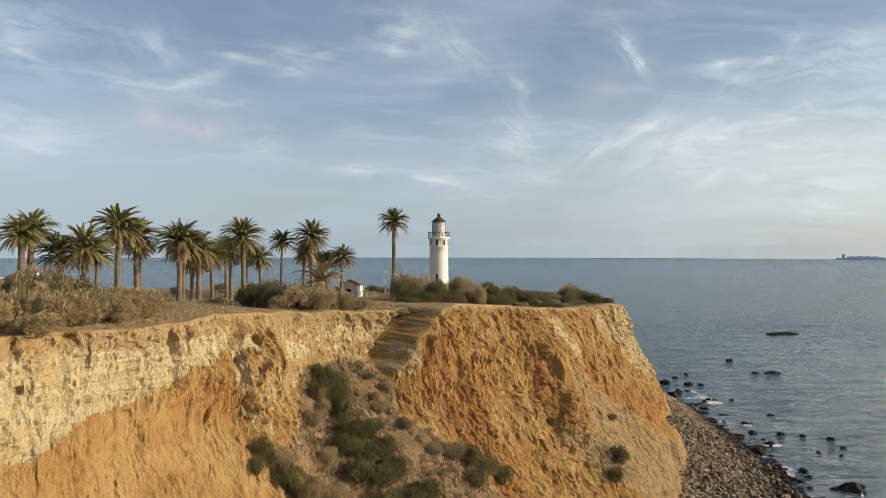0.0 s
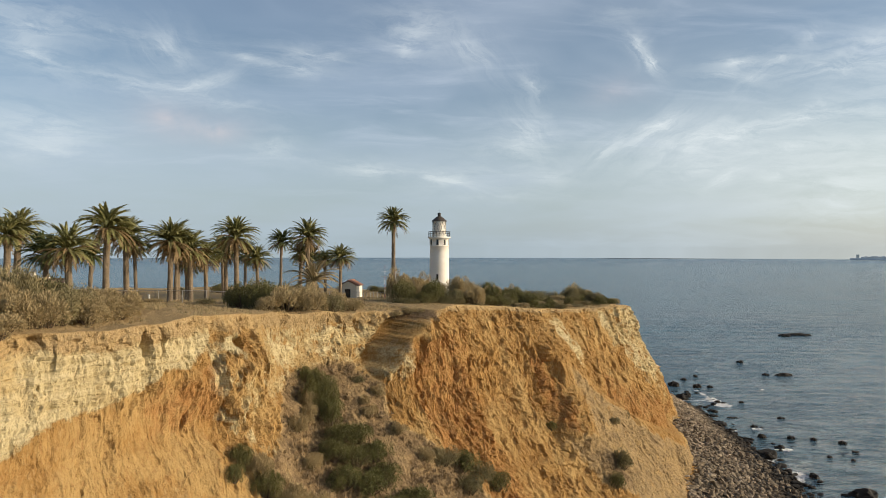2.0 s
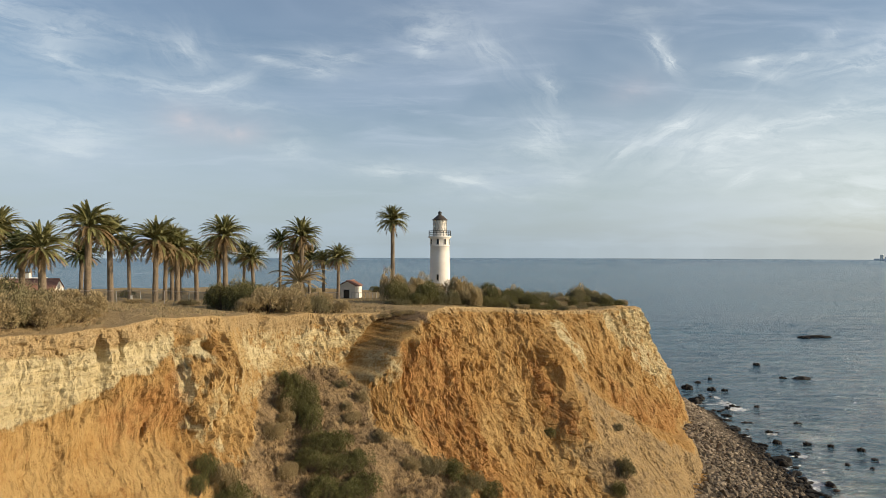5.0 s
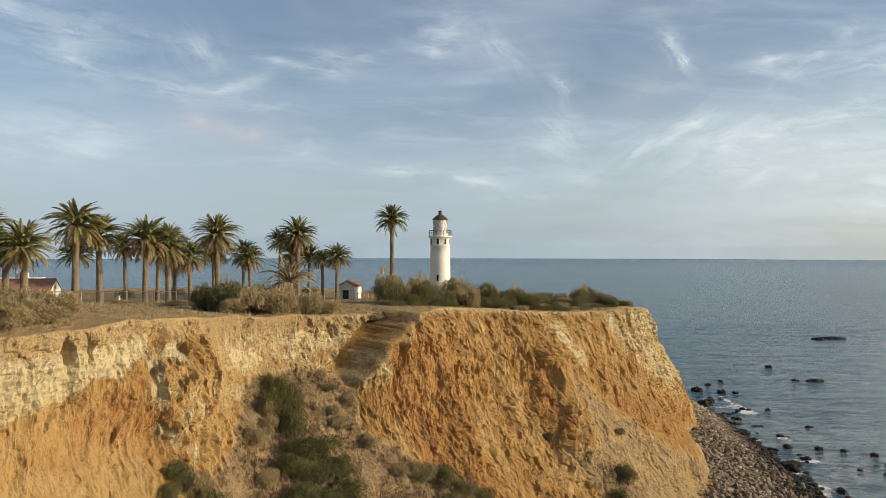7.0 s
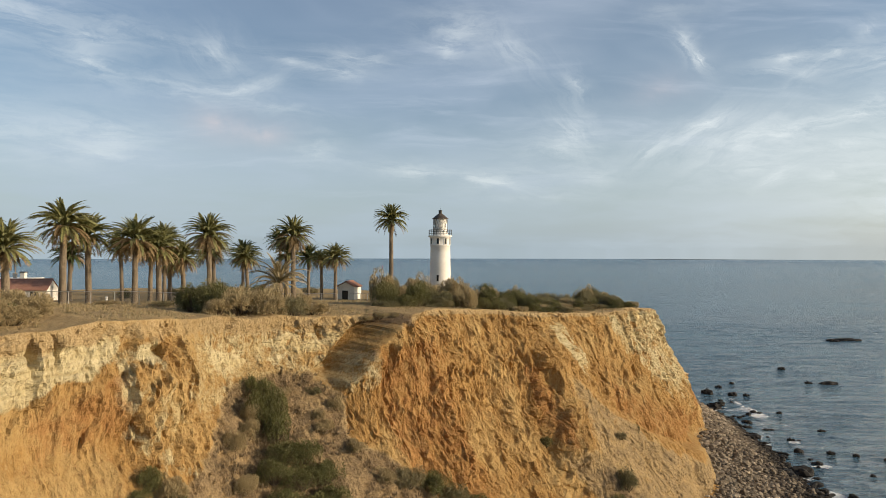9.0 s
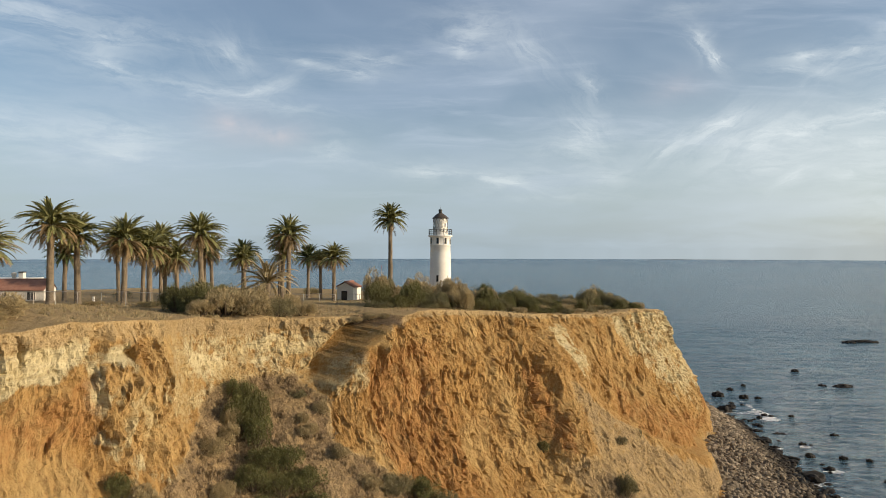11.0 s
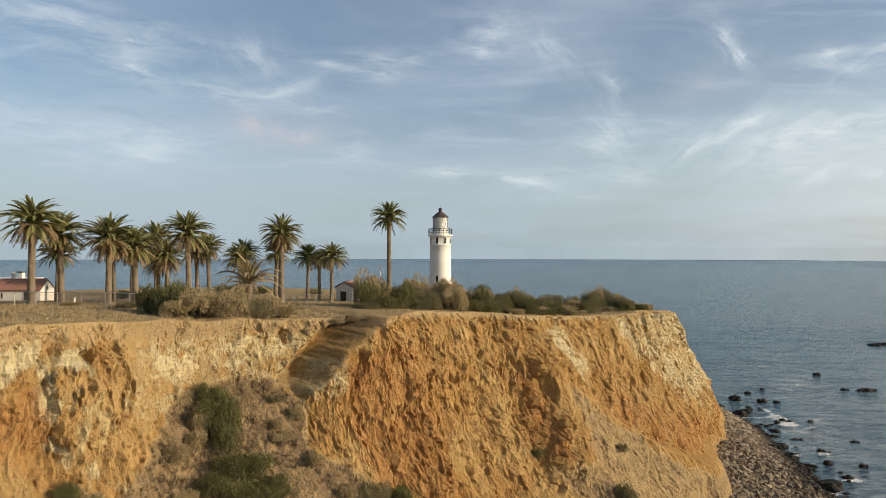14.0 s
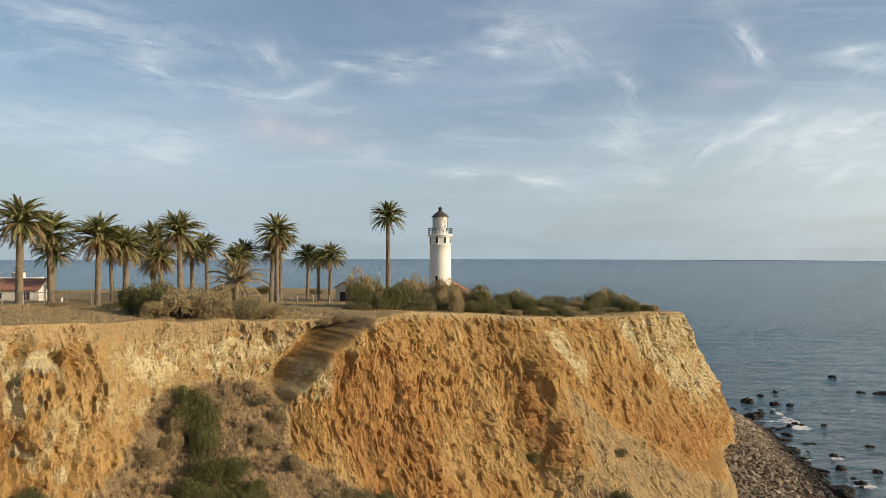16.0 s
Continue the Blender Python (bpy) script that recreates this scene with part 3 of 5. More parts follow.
def zones(u, z, p):
    """Where the cliff is pale layered rock, red soil, dry growth or rough rock."""
    wob = 2.2 * fbm(p * 0.22, 4)
    line = np.interp(u, (-30, -12.8, -9, -4.6, 0, 4, 8, 9.6), (35.4, 37.2, 37.8, 38.6, 39.6, 40.6, 42.6, 45.5)) + 0.7 * wob
    pale = step(z - line, -0.5, 0.9) * step(u + 0.5 * wob, 11.0, 8.6) * (0.95 + 0.5 * fbm(p * (0.2, 0.2, 0.5) + 60, 3))
    crag = step(u + 0.7 * wob + 0.12 * (z - 38), 5.6, 8.4) * step(u + wob * 0.4, 16.4, 13.8) * step(z, 31.5 + wob, 34.5 + wob) * step(z, 44.0, 42.8)
    pale = np.maximum(pale, crag * (0.42 + 1.5 * fbm(p * (0.34, 0.34, 0.3) + 40, 4)))
    bed = np.interp(u, (13, 20, 27, 34, 40), (40.8, 40.4, 40.6, 41.2, 42.0)) + 0.35 * wob
    band = step(u, 14.5, 18.0) * step(u, 40, 37) * step(z - bed, -1.9, -0.8) * step(z - bed, 1.7, 0.9)
    pale = np.maximum(pale, band * (0.62 + 0.9 * fbm(p * (0.4, 0.4, 1.1) + 9, 4)))
    pale = np.maximum(pale, 0.50 * step(u, 13, 16) * step(u, 40, 36) * step(z, 34, 36.5))
    scar = np.exp(-(np.abs(u - 80.2 + (z - 36) * 0.35 + 0.5 * wob) / 4.4) ** 3 - (np.abs(z - 35.2) / 4.8) ** 4)
    pale = np.maximum(pale, scar * (0.72 + 1.1 * fbm(p * (0.5, 0.5, 0.26) + 3, 5, 0.65)))
    pale_line = np.interp(u, (92, 97, 101, 107, 116, 124, 140), (44, 39.5, 34.0, 29.5, 24.2, 20.4, 15)) + 2.0 * wob
    pale = np.maximum(pale, 0.60 * step(z - pale_line, -2.4, 3.4) * step(u, 92, 99) * (1 + 0.7 * fbm(p * (0.4, 0.4, 0.2) + 17, 4)))
    foot = foot_line(u)
    red = step(u, 33, 38) * step(u, 60, 46) * step(z, 42, 39) * 0.62 + 0.62 * step(u + wob, 84, 92) * step(z - foot + wob, -1.2, 1.4) * step(z - pale_line, 2.0, -4.0) * step(z - foot + wob, 13, 5)
    red = np.maximum(red, 0.7 * np.exp(-((u - 68.6) / 2.6) ** 2) * step(z, 20, 24) * step(z, 36, 33))
    red = np.maximum(red, 0.62 * step(u, -2, 2.5) * step(u, 10, 7.0) * step(z, 33.5, 37) * step(line - z, -0.2, 1.0))
    right = np.interp(z, (14, 23.6, 29.3, 31.3, 33.7, 35.1, 37.2, 38.4), (46, 39.3, 34.2, 31.4, 31.6, 32.6, 32.0, 30.5)) + 0.5 * wob
    left = np.interp(z, (26, 31.3, 32.3, 34.7, 37.3, 38.6), (6.5, 11.0, 13.0, 17.6, 20.6, 24.0)) + 0.4 * wob
    slope = step(u - left, -1.0, 1.0) * step(right - u, -0.8, 1.0) * step(z, 38.9 + wob * 0.3, 37.6 + wob * 0.3)
    gully = 0.8 * step(z, 41.8, 42.9) * step(np.abs(u - 42.4 + 0.5 * wob), 4.6, 2.4)
    low_right = 0.8 * np.exp(-(((u - 70.6 - (18 - z) * 0.4) / 3.6) ** 4 + ((z - 18.4) / 4.4) ** 4)) + 0.66 * step(u + wob, 70, 76) * step(foot - z + wob, 0.3, 3.0)
    left_low = 0.42 * step(u, 7, 1) * step(z, 34.5, 31.5)
    dry = np.maximum.reduce([slope, gully, low_right, left_low])
    return pale, red, dry, crag, band, slope, wob


def headland():
    us = np.concatenate([np.arange(-70, -18, 1.0), np.arange(-18, 31, 0.17), np.arange(31, 47, 0.09), np.arange(47, 66, 0.16), np.arange(66, 72, 0.11), np.arange(72, 112, 0.2), np.arange(112, 172, 0.25), np.arange(172, 230.1, 1.2)])
    nf = 250                       # rows down the face
    back = np.concatenate([[420, 330, 260, 210, 175, 150, 130], np.arange(115, 30, -3.0), np.arange(30, 4, -0.8), np.arange(4, 0.0, -0.25)])
    beach = np.concatenate([np.linspace(0.02, 1.0, 46), [1.15, 1.4, 1.8]])
    U = us[:, None]
    top = curve_at(us, sorted(TOP), [TOP[k] for k in sorted(TOP)]) + 0.35 * fbm(np.stack([us * 0.22, 0 * us, 0 * us], -1), 3)
    rows = len(us)
    # the face
    v = (np.arange(nf) / (nf - 1))[None, :]
    zf = 7.0 + (top[:, None] - 7.0) * (1 - v)
    uf = np.repeat(U, nf, 1)
    u1, z1 = uf.ravel(), zf.ravel()
    d1 = face_out(u1, z1)
    p = np.stack([u1, d1, z1], -1)
    pale, red, dry, crag, band, slope, wob = zones(u1, z1, p)
    hard = np.clip(pale, 0, 1)
    lip = step(v.repeat(rows, 0).ravel(), 0.0, 0.014)
    # the buttress steps out of the shaded gully, whose floor rises back to the pale wall
    uc = np.interp(z1, (35, 36.5, 37.5, 39, 40.6, 41.5, 42.8, 43.6), (32.0, 33.2, 34.4, 36.2, 39.0, 40.4, 43.6, 46.5)) + 0.35 * fbm(p * 0.8 + 70, 3)
    rel = u1 - uc
    gul = -3.6 * step(rel, 0.15, -0.9) * step(rel, -4.2, -1.2) * step(z1, 35.6, 38.2) * (1 - 0.35 * step(z1, 41.6, 43.4))
    but = 2.5 * step(rel, -0.9, 0.25) * np.exp(-(np.maximum(rel, 0) / 4.5) ** 2) * step(z1, 34.5, 37.5)
    # bare soil: rills that run down the slope, small scales and clods between them
    wa, wb = 0.8 * fbm(p * 0.35 + 5, 3), 0.8 * fbm(p * 0.35 + 55, 3)
    lean = u1 - 0.14 * z1
    rill = ridged(np.stack([lean * 0.26 + wa * 0.55, z1 * 0.045, d1 * 0.05], -1), 3, 0.5) - 0.66
    rill2 = ridged(np.stack([lean * 0.58 + wb * 0.7, z1 * 0.06, d1 * 0.06], -1), 4, 0.6) - 0.62
    rill3 = ridged(np.stack([lean * 1.6 + wa * 1.3, z1 * 0.20, d1 * 0.2], -1), 3, 0.62) - 0.6
    bare = (1 - 0.75 * hard) * (1 - (0.85 - 0.5 * step(u1, 60, 68)) * dry)
    flake = 0.8 * chips(lean / 5.2 + wa * 1.2, z1 / 13.0 + wb, 11, 0.0) + 0.42 * chips(lean / 2.5 + wb * 1.4, z1 / 6.5 + wa * 1.2, 12, 0.1) + 0.16 * chips(lean / 1.1 + wa * 1.3, z1 / 3.4 + wb, 13, 0.0)
    clods = fbm(p * (1.0, 1.0, 0.42) + 33, 4, 0.72)
    soil = 0.8 * flake - 0.4 + 1.8 * rill + 1.25 * rill2 + 0.55 * rill3 + 0.18 * clods
    _, g, la, lb = cells(lean / 1.7 + wa, z1 / 4.4 + wb, 9)                                    # a few slots
    soil = soil - 0.7 * (g[:, 2] > 0.72) * np.exp(-((la / 0.16) ** 2 + ((lb + 0.1) / 0.34) ** 2) ** 2)
    foot = foot_line(u1)
    above = step(z1 - foot, -0.6, 0.6)
    soil = soil * (1 - 0.25 * step(u1, 86, 96))
    calm = 1 - 0.62 * step(u1, 11, 5) * step(z1, 40.5, 38) - 0.4 * step(u1, 70, 74) * (1 - above) - 0.55 * step(u1, 14, 17) * step(u1, 32, 28) * step(z1, 34, 36)
    off = bare * soil * calm
    # layered rock: ledges, upright joints and pockets
    zz = z1 + 0.35 * fbm(p * 0.25, 2) + 0.03 * u1
    ledge = fbm(np.stack([u1 * 0.10, zz * 0.9, 0 * u1], -1), 4, 0.6)
    crack = ridged(np.stack([u1 * 0.30 + 0.3 * wa, zz * 0.11, 0 * u1 + 3], -1), 3)
    rock = 0.42 * ledge + 0.35 * clods - 1.0 * step(crack, 0.88, 0.985) + 0.15 * facets(u1 / 2.8 + wa * 0.7, zz / 3.4 + wb * 0.5, 4, 0.9, 0.15, 0.5) + 0.07 * facets(u1 / 1.3 + wb, zz / 0.8 + wa, 5, 0.8, 0.15) + 0.10 * facets(u1 / 0.5 + wa, zz / 0.3 + wb, 6, 0.9, 0.3)
    worn = step(u1, 84, 92)
    rock = rock * (1 - 0.6 * worn) + worn * (flake + 1.2 * rill + 0.9 * rill2 + 0.4 * rill3 - 0.3)
    off += hard * (1 - crag) * rock
    # broken crag
    cr = ridged(np.stack([u1 * 0.30, z1 * 0.16, d1 * 0.2], -1), 4, 0.6) - 0.62
    off += crag * (0.9 * cr + 0.16 * facets(u1 / 2.2 + wa, z1 / 3.0 + wb * 0.6, 7, 1.1, 0.2, 0.3, 0.4) + 0.08 * facets(u1 / 0.9 + wa, z1 / 1.3 + wb, 8, 1.0, 0.2, 0.4, 0.4) + 0.5 * rill2 + 0.35 * rill3 + 0.3 * clods)
    off += 1.3 * step(u1, 7.6, 9.0) * np.exp(-((u1 - 9.4) / 3.6) ** 2 - ((z1 - 38.2) / 3.6) ** 4)          # its rounded knob
    off += dry * (1.1 * fbm(p * (0.35, 0.35, 0.16), 4) + 0.35 * fbm(p * 1.8, 3) + 0.25 * rill2)
    # a spur in the middle of the face, upright on one side, and the break above the loose slope
    us_ = np.interp(z1, (20, 23, 26, 28.5, 31, 34, 37), (66.0, 67.0, 68.4, 70.8, 71.4, 71.0, 70.6)) + 1.1 * wb
    spur = (1.2 * step(u1 - us_, -1.8, 0.6) * np.exp(-(np.maximum(u1 - us_, 0) / 5.0) ** 2) - 0.9 * np.exp(-((u1 - us_ + 1.2) / 1.2) ** 2)) * step(z1, 18, 24) * step(z1, 38, 33)
    brk = step(u1, 80, 88) * step(u1, 140, 125) * (1.3 * step(z1 - foot, 0.8, -0.5) * step(foot - z1, 9, 1) - 1.0 * above * step(z1 - foot, 7, 0))
    litter = step(z1, 41.0, 42.4) * step(np.abs(u1 - 42.0), 5, 2)
    off += litter * (0.5 * fbm(p * 0.7 + 21, 4) + 0.4 * chips(lean / 1.6 + wa, z1 / 2.4 + wb, 17, -0.4))
    deep = 0.9 * fbm(p * 0.12, 2) + gul + but + spur + brk
    # hollows under loose stones and slumped pockets
    for cu, cz, ru, rz, depth in ((33.6, 41.5, 0.75, 0.95, 2.4), (35.6, 41.9, 0.35, 0.3, 0.9), (72.0, 34.6, 0.5, 1.1, 1.3), (71.2, 31.4, 0.6, 1.5, 0.9), (11.4, 42.4, 0.4, 0.4, 1.2), (14.0, 38.2, 0.25, 0.9, 1.0),
                                  (1.2, 43.4, 0.25, 1.0, 1.2), (3.0, 43.0, 0.25, 1.2, 1.2), (104, 27, 2.4, 3.4, 2.6), (112, 22, 3.0, 4.0, 2.4), (121, 18, 2.4, 4.5, 2.0), (55.5, 37.5, 0.5, 1.3, 1.5), (96.5, 26.0, 1.6, 2.0, 1.6)):
        off -= depth * np.exp(-(((u1 - cu) / ru) ** 2 + ((z1 - cz) / rz) ** 2))
    wall = step(rel, -2.6, -1.5) * step(rel, 0.5, 0.1) * step(z1, 35.6, 37.0)
    d1 = d1 + off * lip * (1 - 0.9 * wall) + deep
    # roughness that also holds on the upright flanks
    p2 = np.stack([u1, d1, z1], -1)
    rough = lip * (1 - 0.5 * np.clip(dry, 0, 1)) * (1 - 0.3 * wall)
    u2 = u1 + rough * 0.5 * fbm(p2 * (0.45, 0.45, 0.22) + 11, 3, 0.55)
    d1 = d1 + rough * 0.3 * fbm(p2 * (0.45, 0.45, 0.22) + 77, 3, 0.55)
    xf = ORIGIN[0] + u2 * ALONG[0] + d1 * OUT[0]
    yf = ORIGIN[1] + u2 * ALONG[1] + d1 * OUT[1]
    edge_d = d1.reshape(rows, nf)[:, 0]
    foot_d = face_out(us, np.full(rows, 7.0)) + 0.6 * fbm(np.stack([us * 0.1, 0 * us, 0 * us], -1), 2)
    # the plateau
    db = edge_d[:, None] - back[None, :]
    xb = ORIGIN[0] + U * ALONG[0] + db * OUT[0]
    yb = ORIGIN[1] + U * ALONG[1] + db * OUT[1]
    k = rise_from_edge(back[None, :], U)
    zb = top[:, None] * (1 - k) + plain_z(xb, yb) * k
    pb = np.stack([xb, yb, 0 * xb], -1).reshape(-1, 3)
    zb = zb + (0.12 * fbm(pb * 0.25, 3) + 0.12 * fbm(pb * 1.3, 3)).reshape(zb.shape) * step(back, 0, 3)[None, :]
    # far side of the point falls to the water again
    fall = step(yb - 0.2 * xb, 72, 100) * step(back, 20, 45)[None, :]
    zb = zb * (1 - fall) - 4 * fall
    # the beach
    shore = curve_at(us, sorted(SHORE), [SHORE[q] for q in sorted(SHORE)])
    dd = foot_d[:, None] + np.maximum(shore - foot_d, 4)[:, None] * beach[None, :]
    zbe = 7.0 * np.where(beach < 1, np.abs(1 - beach) ** 1.15, -(beach - 1) * 0.8)[None, :]
    xw = ORIGIN[0] + U * ALONG[0] + dd * OUT[0]
    yw = ORIGIN[1] + U * ALONG[1] + dd * OUT[1]
    pw = np.stack([xw, yw, 0 * xw], -1).reshape(-1, 3)
    zw = zbe + (0.45 * fbm(pw * 0.35, 3)).reshape(xw.shape)
    X = np.concatenate([xb, xf.reshape(rows, nf), xw], 1)
    Y = np.concatenate([yb, yf.reshape(rows, nf), yw], 1)
    Z = np.concatenate([zb, z1.reshape(rows, nf), zw], 1)
    cols = X.shape[1]
    me = mesh_from("ground", np.stack([X, Y, Z], -1).reshape(-1, 3), grid_faces(rows, cols)[:, ::-1], False)
    nb, nw = len(back), len(beach)
    even = np.concatenate([np.zeros((rows, nb)), wall.reshape(rows, nf), np.zeros((rows, nw))], 1)[:-1, :-1].ravel()
    me.polygons.foreach_set("use_smooth", even > 0.03)
    full = lambda a, b, c: np.concatenate([a, b.reshape(rows, nf), c], 1)
    zero_b, zero_w = np.zeros((rows, nb)), np.zeros((rows, nw))
    bare_edge = step(back, 7, 1.0)[None, :] * 0.35
    vv = v.repeat(rows, 0)
    low_dry = dry * step(u1, 60, 66)
    cap = (step(vv, 0.036 + 0.05 * step(uf, 52, 40), 0.006) * 0.8).ravel()
    attribute_on(me, "pale", full(zero_b, pale, zero_w))
    attribute_on(me, "red", full(zero_b, red, zero_w))
    attribute_on(me, "dry", full(np.ones((rows, nb)) - bare_edge, np.maximum(dry, cap), zero_w))
    attribute_on(me, "scrub", full(zero_b, np.maximum(np.maximum(slope * 0.6, low_dry * 0.62), step(z1, 41.4, 42.6) * step(np.abs(u1 - 42.2 + 0.8 * wob), 4.0, 1.4)), zero_w))
    attribute_on(me, "shingle", full(zero_b, 0 * z1, np.ones((rows, nw)) * step(beach, 0.0, 0.1)[None, :]))
    ob = link("ground", me, CLIFF)
    return tagged(ob, "eroded orange and pale sandstone sea cliff with dry grass on its top", "cliff", kind="structure")


GROUND = headland()


def cliff_point(u, z, out=0.0):
    """A place on the face, before its relief."""
    d = float(face_out(np.array([u], float), np.array([z], float))[0]) + out
    return Vector((ORIGIN[0] + u * ALONG[0] + d * OUT[0], ORIGIN[1] + u * ALONG[1] + d * OUT[1], z))


# ---------------------------------------------------------------- the sea
REEF = [(145.9, 157.1, 1.7), (233.0, 255.6, 9.0), (222.0, 252.0, 4.0), (148.3, 125.4, 4.4), (141.0, 126.8, 1.4), (103.0, 118.3, 1.4), (95.0, 108.7, 2.4), (111.3, 126.6, 0.9), (102.7, 104.9, 1.7), (107.2, 104.6, 1.1), (98.4, 79.9, 1.0), (106.1, 78.5, 0.9),
        (88.4, 85.7, 3.2), (92.0, 90.0, 1.8), (85.2, 64.4, 1.8)]
SKERRIES = [(94.2, 48.2, 1.0), (90.8, 37.8, 1.2), (107.2, 56.8, 1.1), (98.2, 36.4, 1.0), (90.6, 28.0, 0.9), (82.8, 21.1, 3.0), (85.6, 44.5, 0.9), (81.4, 9.1, 1.0), (79.6, 3.9, 1.0), (88.6, -6.9, 3.3), (108.9, 30.6, 1.1), (101.9, 16.0, 0.7),
            (103.3, 34.3, 0.9), (79.4, 17.5, 0.8), (91.2, 66.6, 0.9), (95.5, 76.7, 1.0), (97.2, 93.5, 0.8)]
SEA_ROCKS = [(x, y, w * 0.85, w * (0.45 if w > 4 else 0.8), min(w * 1.0, 2.2) if w < 4 else 1.6) for x, y, w in REEF + SKERRIES]


def sea():
    def line(lo, hi, dense, far):
        mid = np.arange(lo, hi, dense)
        grow = np.cumsum(dense * 1.16 ** np.arange(1, 60))
        grow = grow[grow < far]
        return np.concatenate([lo - grow[::-1], mid, hi + grow])
    xs, ys = line(30, 260, 1.0, 5200), line(-60, 300, 1.0, 5200)
    X, Y = np.meshgrid(xs, ys, indexing="ij")
    cx, cy = 0.0, -135.0
    r = np.hypot(X - cx, Y - cy)
    k = np.where(r > 4900, 4900 / r, 1)
    X, Y = cx + (X - cx) * k, cy + (Y - cy) * k
    p = np.stack([X * 0.03, Y * 0.10, 0 * X], -1).reshape(-1, 3)
    near = step(r, 1200, 300)
    Z = near * (0.55 * fbm(p, 3).reshape(X.shape) + 0.16 * fbm(p * (5, 3, 1), 2).reshape(X.shape))
    u, d = to_uv(X.ravel(), Y.ravel())
    shore = curve_at(np.clip(u, -70, 230), sorted(SHORE), [SHORE[q] for q in sorted(SHORE)])
    foam = 0.33 * np.exp(-((d - shore - 1.0) / 3.5) ** 2)
    for x, y, a, b, h in SEA_ROCKS:
        foam += 0.30 * np.exp(-(((X.ravel() - x - 1) / (a * 1.3 + 1.2)) ** 2 + ((Y.ravel() - y + 1) / (b + 1.4)) ** 2))
    for x, y, a, b, s in ((99.6, 99, 2.5, 7, 0.5), (99.2, 84, 2.5, 9, 0.55), (99, 75, 4, 3, 0.5), (93.6, 46, 4, 2.5, 0.5), (90, 27, 3.5, 2.5, 0.55), (125, 100, 10, 1.6, 0.5), (95, 83, 5, 4, 0.42), (82, 7, 4, 3, 0.5)):
        foam += s * np.exp(-(((X.ravel() - x) / a) ** 2 + ((Y.ravel() - y) / b) ** 2))
    me = mesh_from("water", np.stack([X, Y, Z], -1).reshape(-1, 3), grid_faces(*X.shape)[:, ::-1], True)
    attribute_on(me, "foam", foam)
    return tagged(link("water", me, SEA), "grey-blue ocean with low swell and thin foam by the rocks", "sea", kind="structure")


sea()

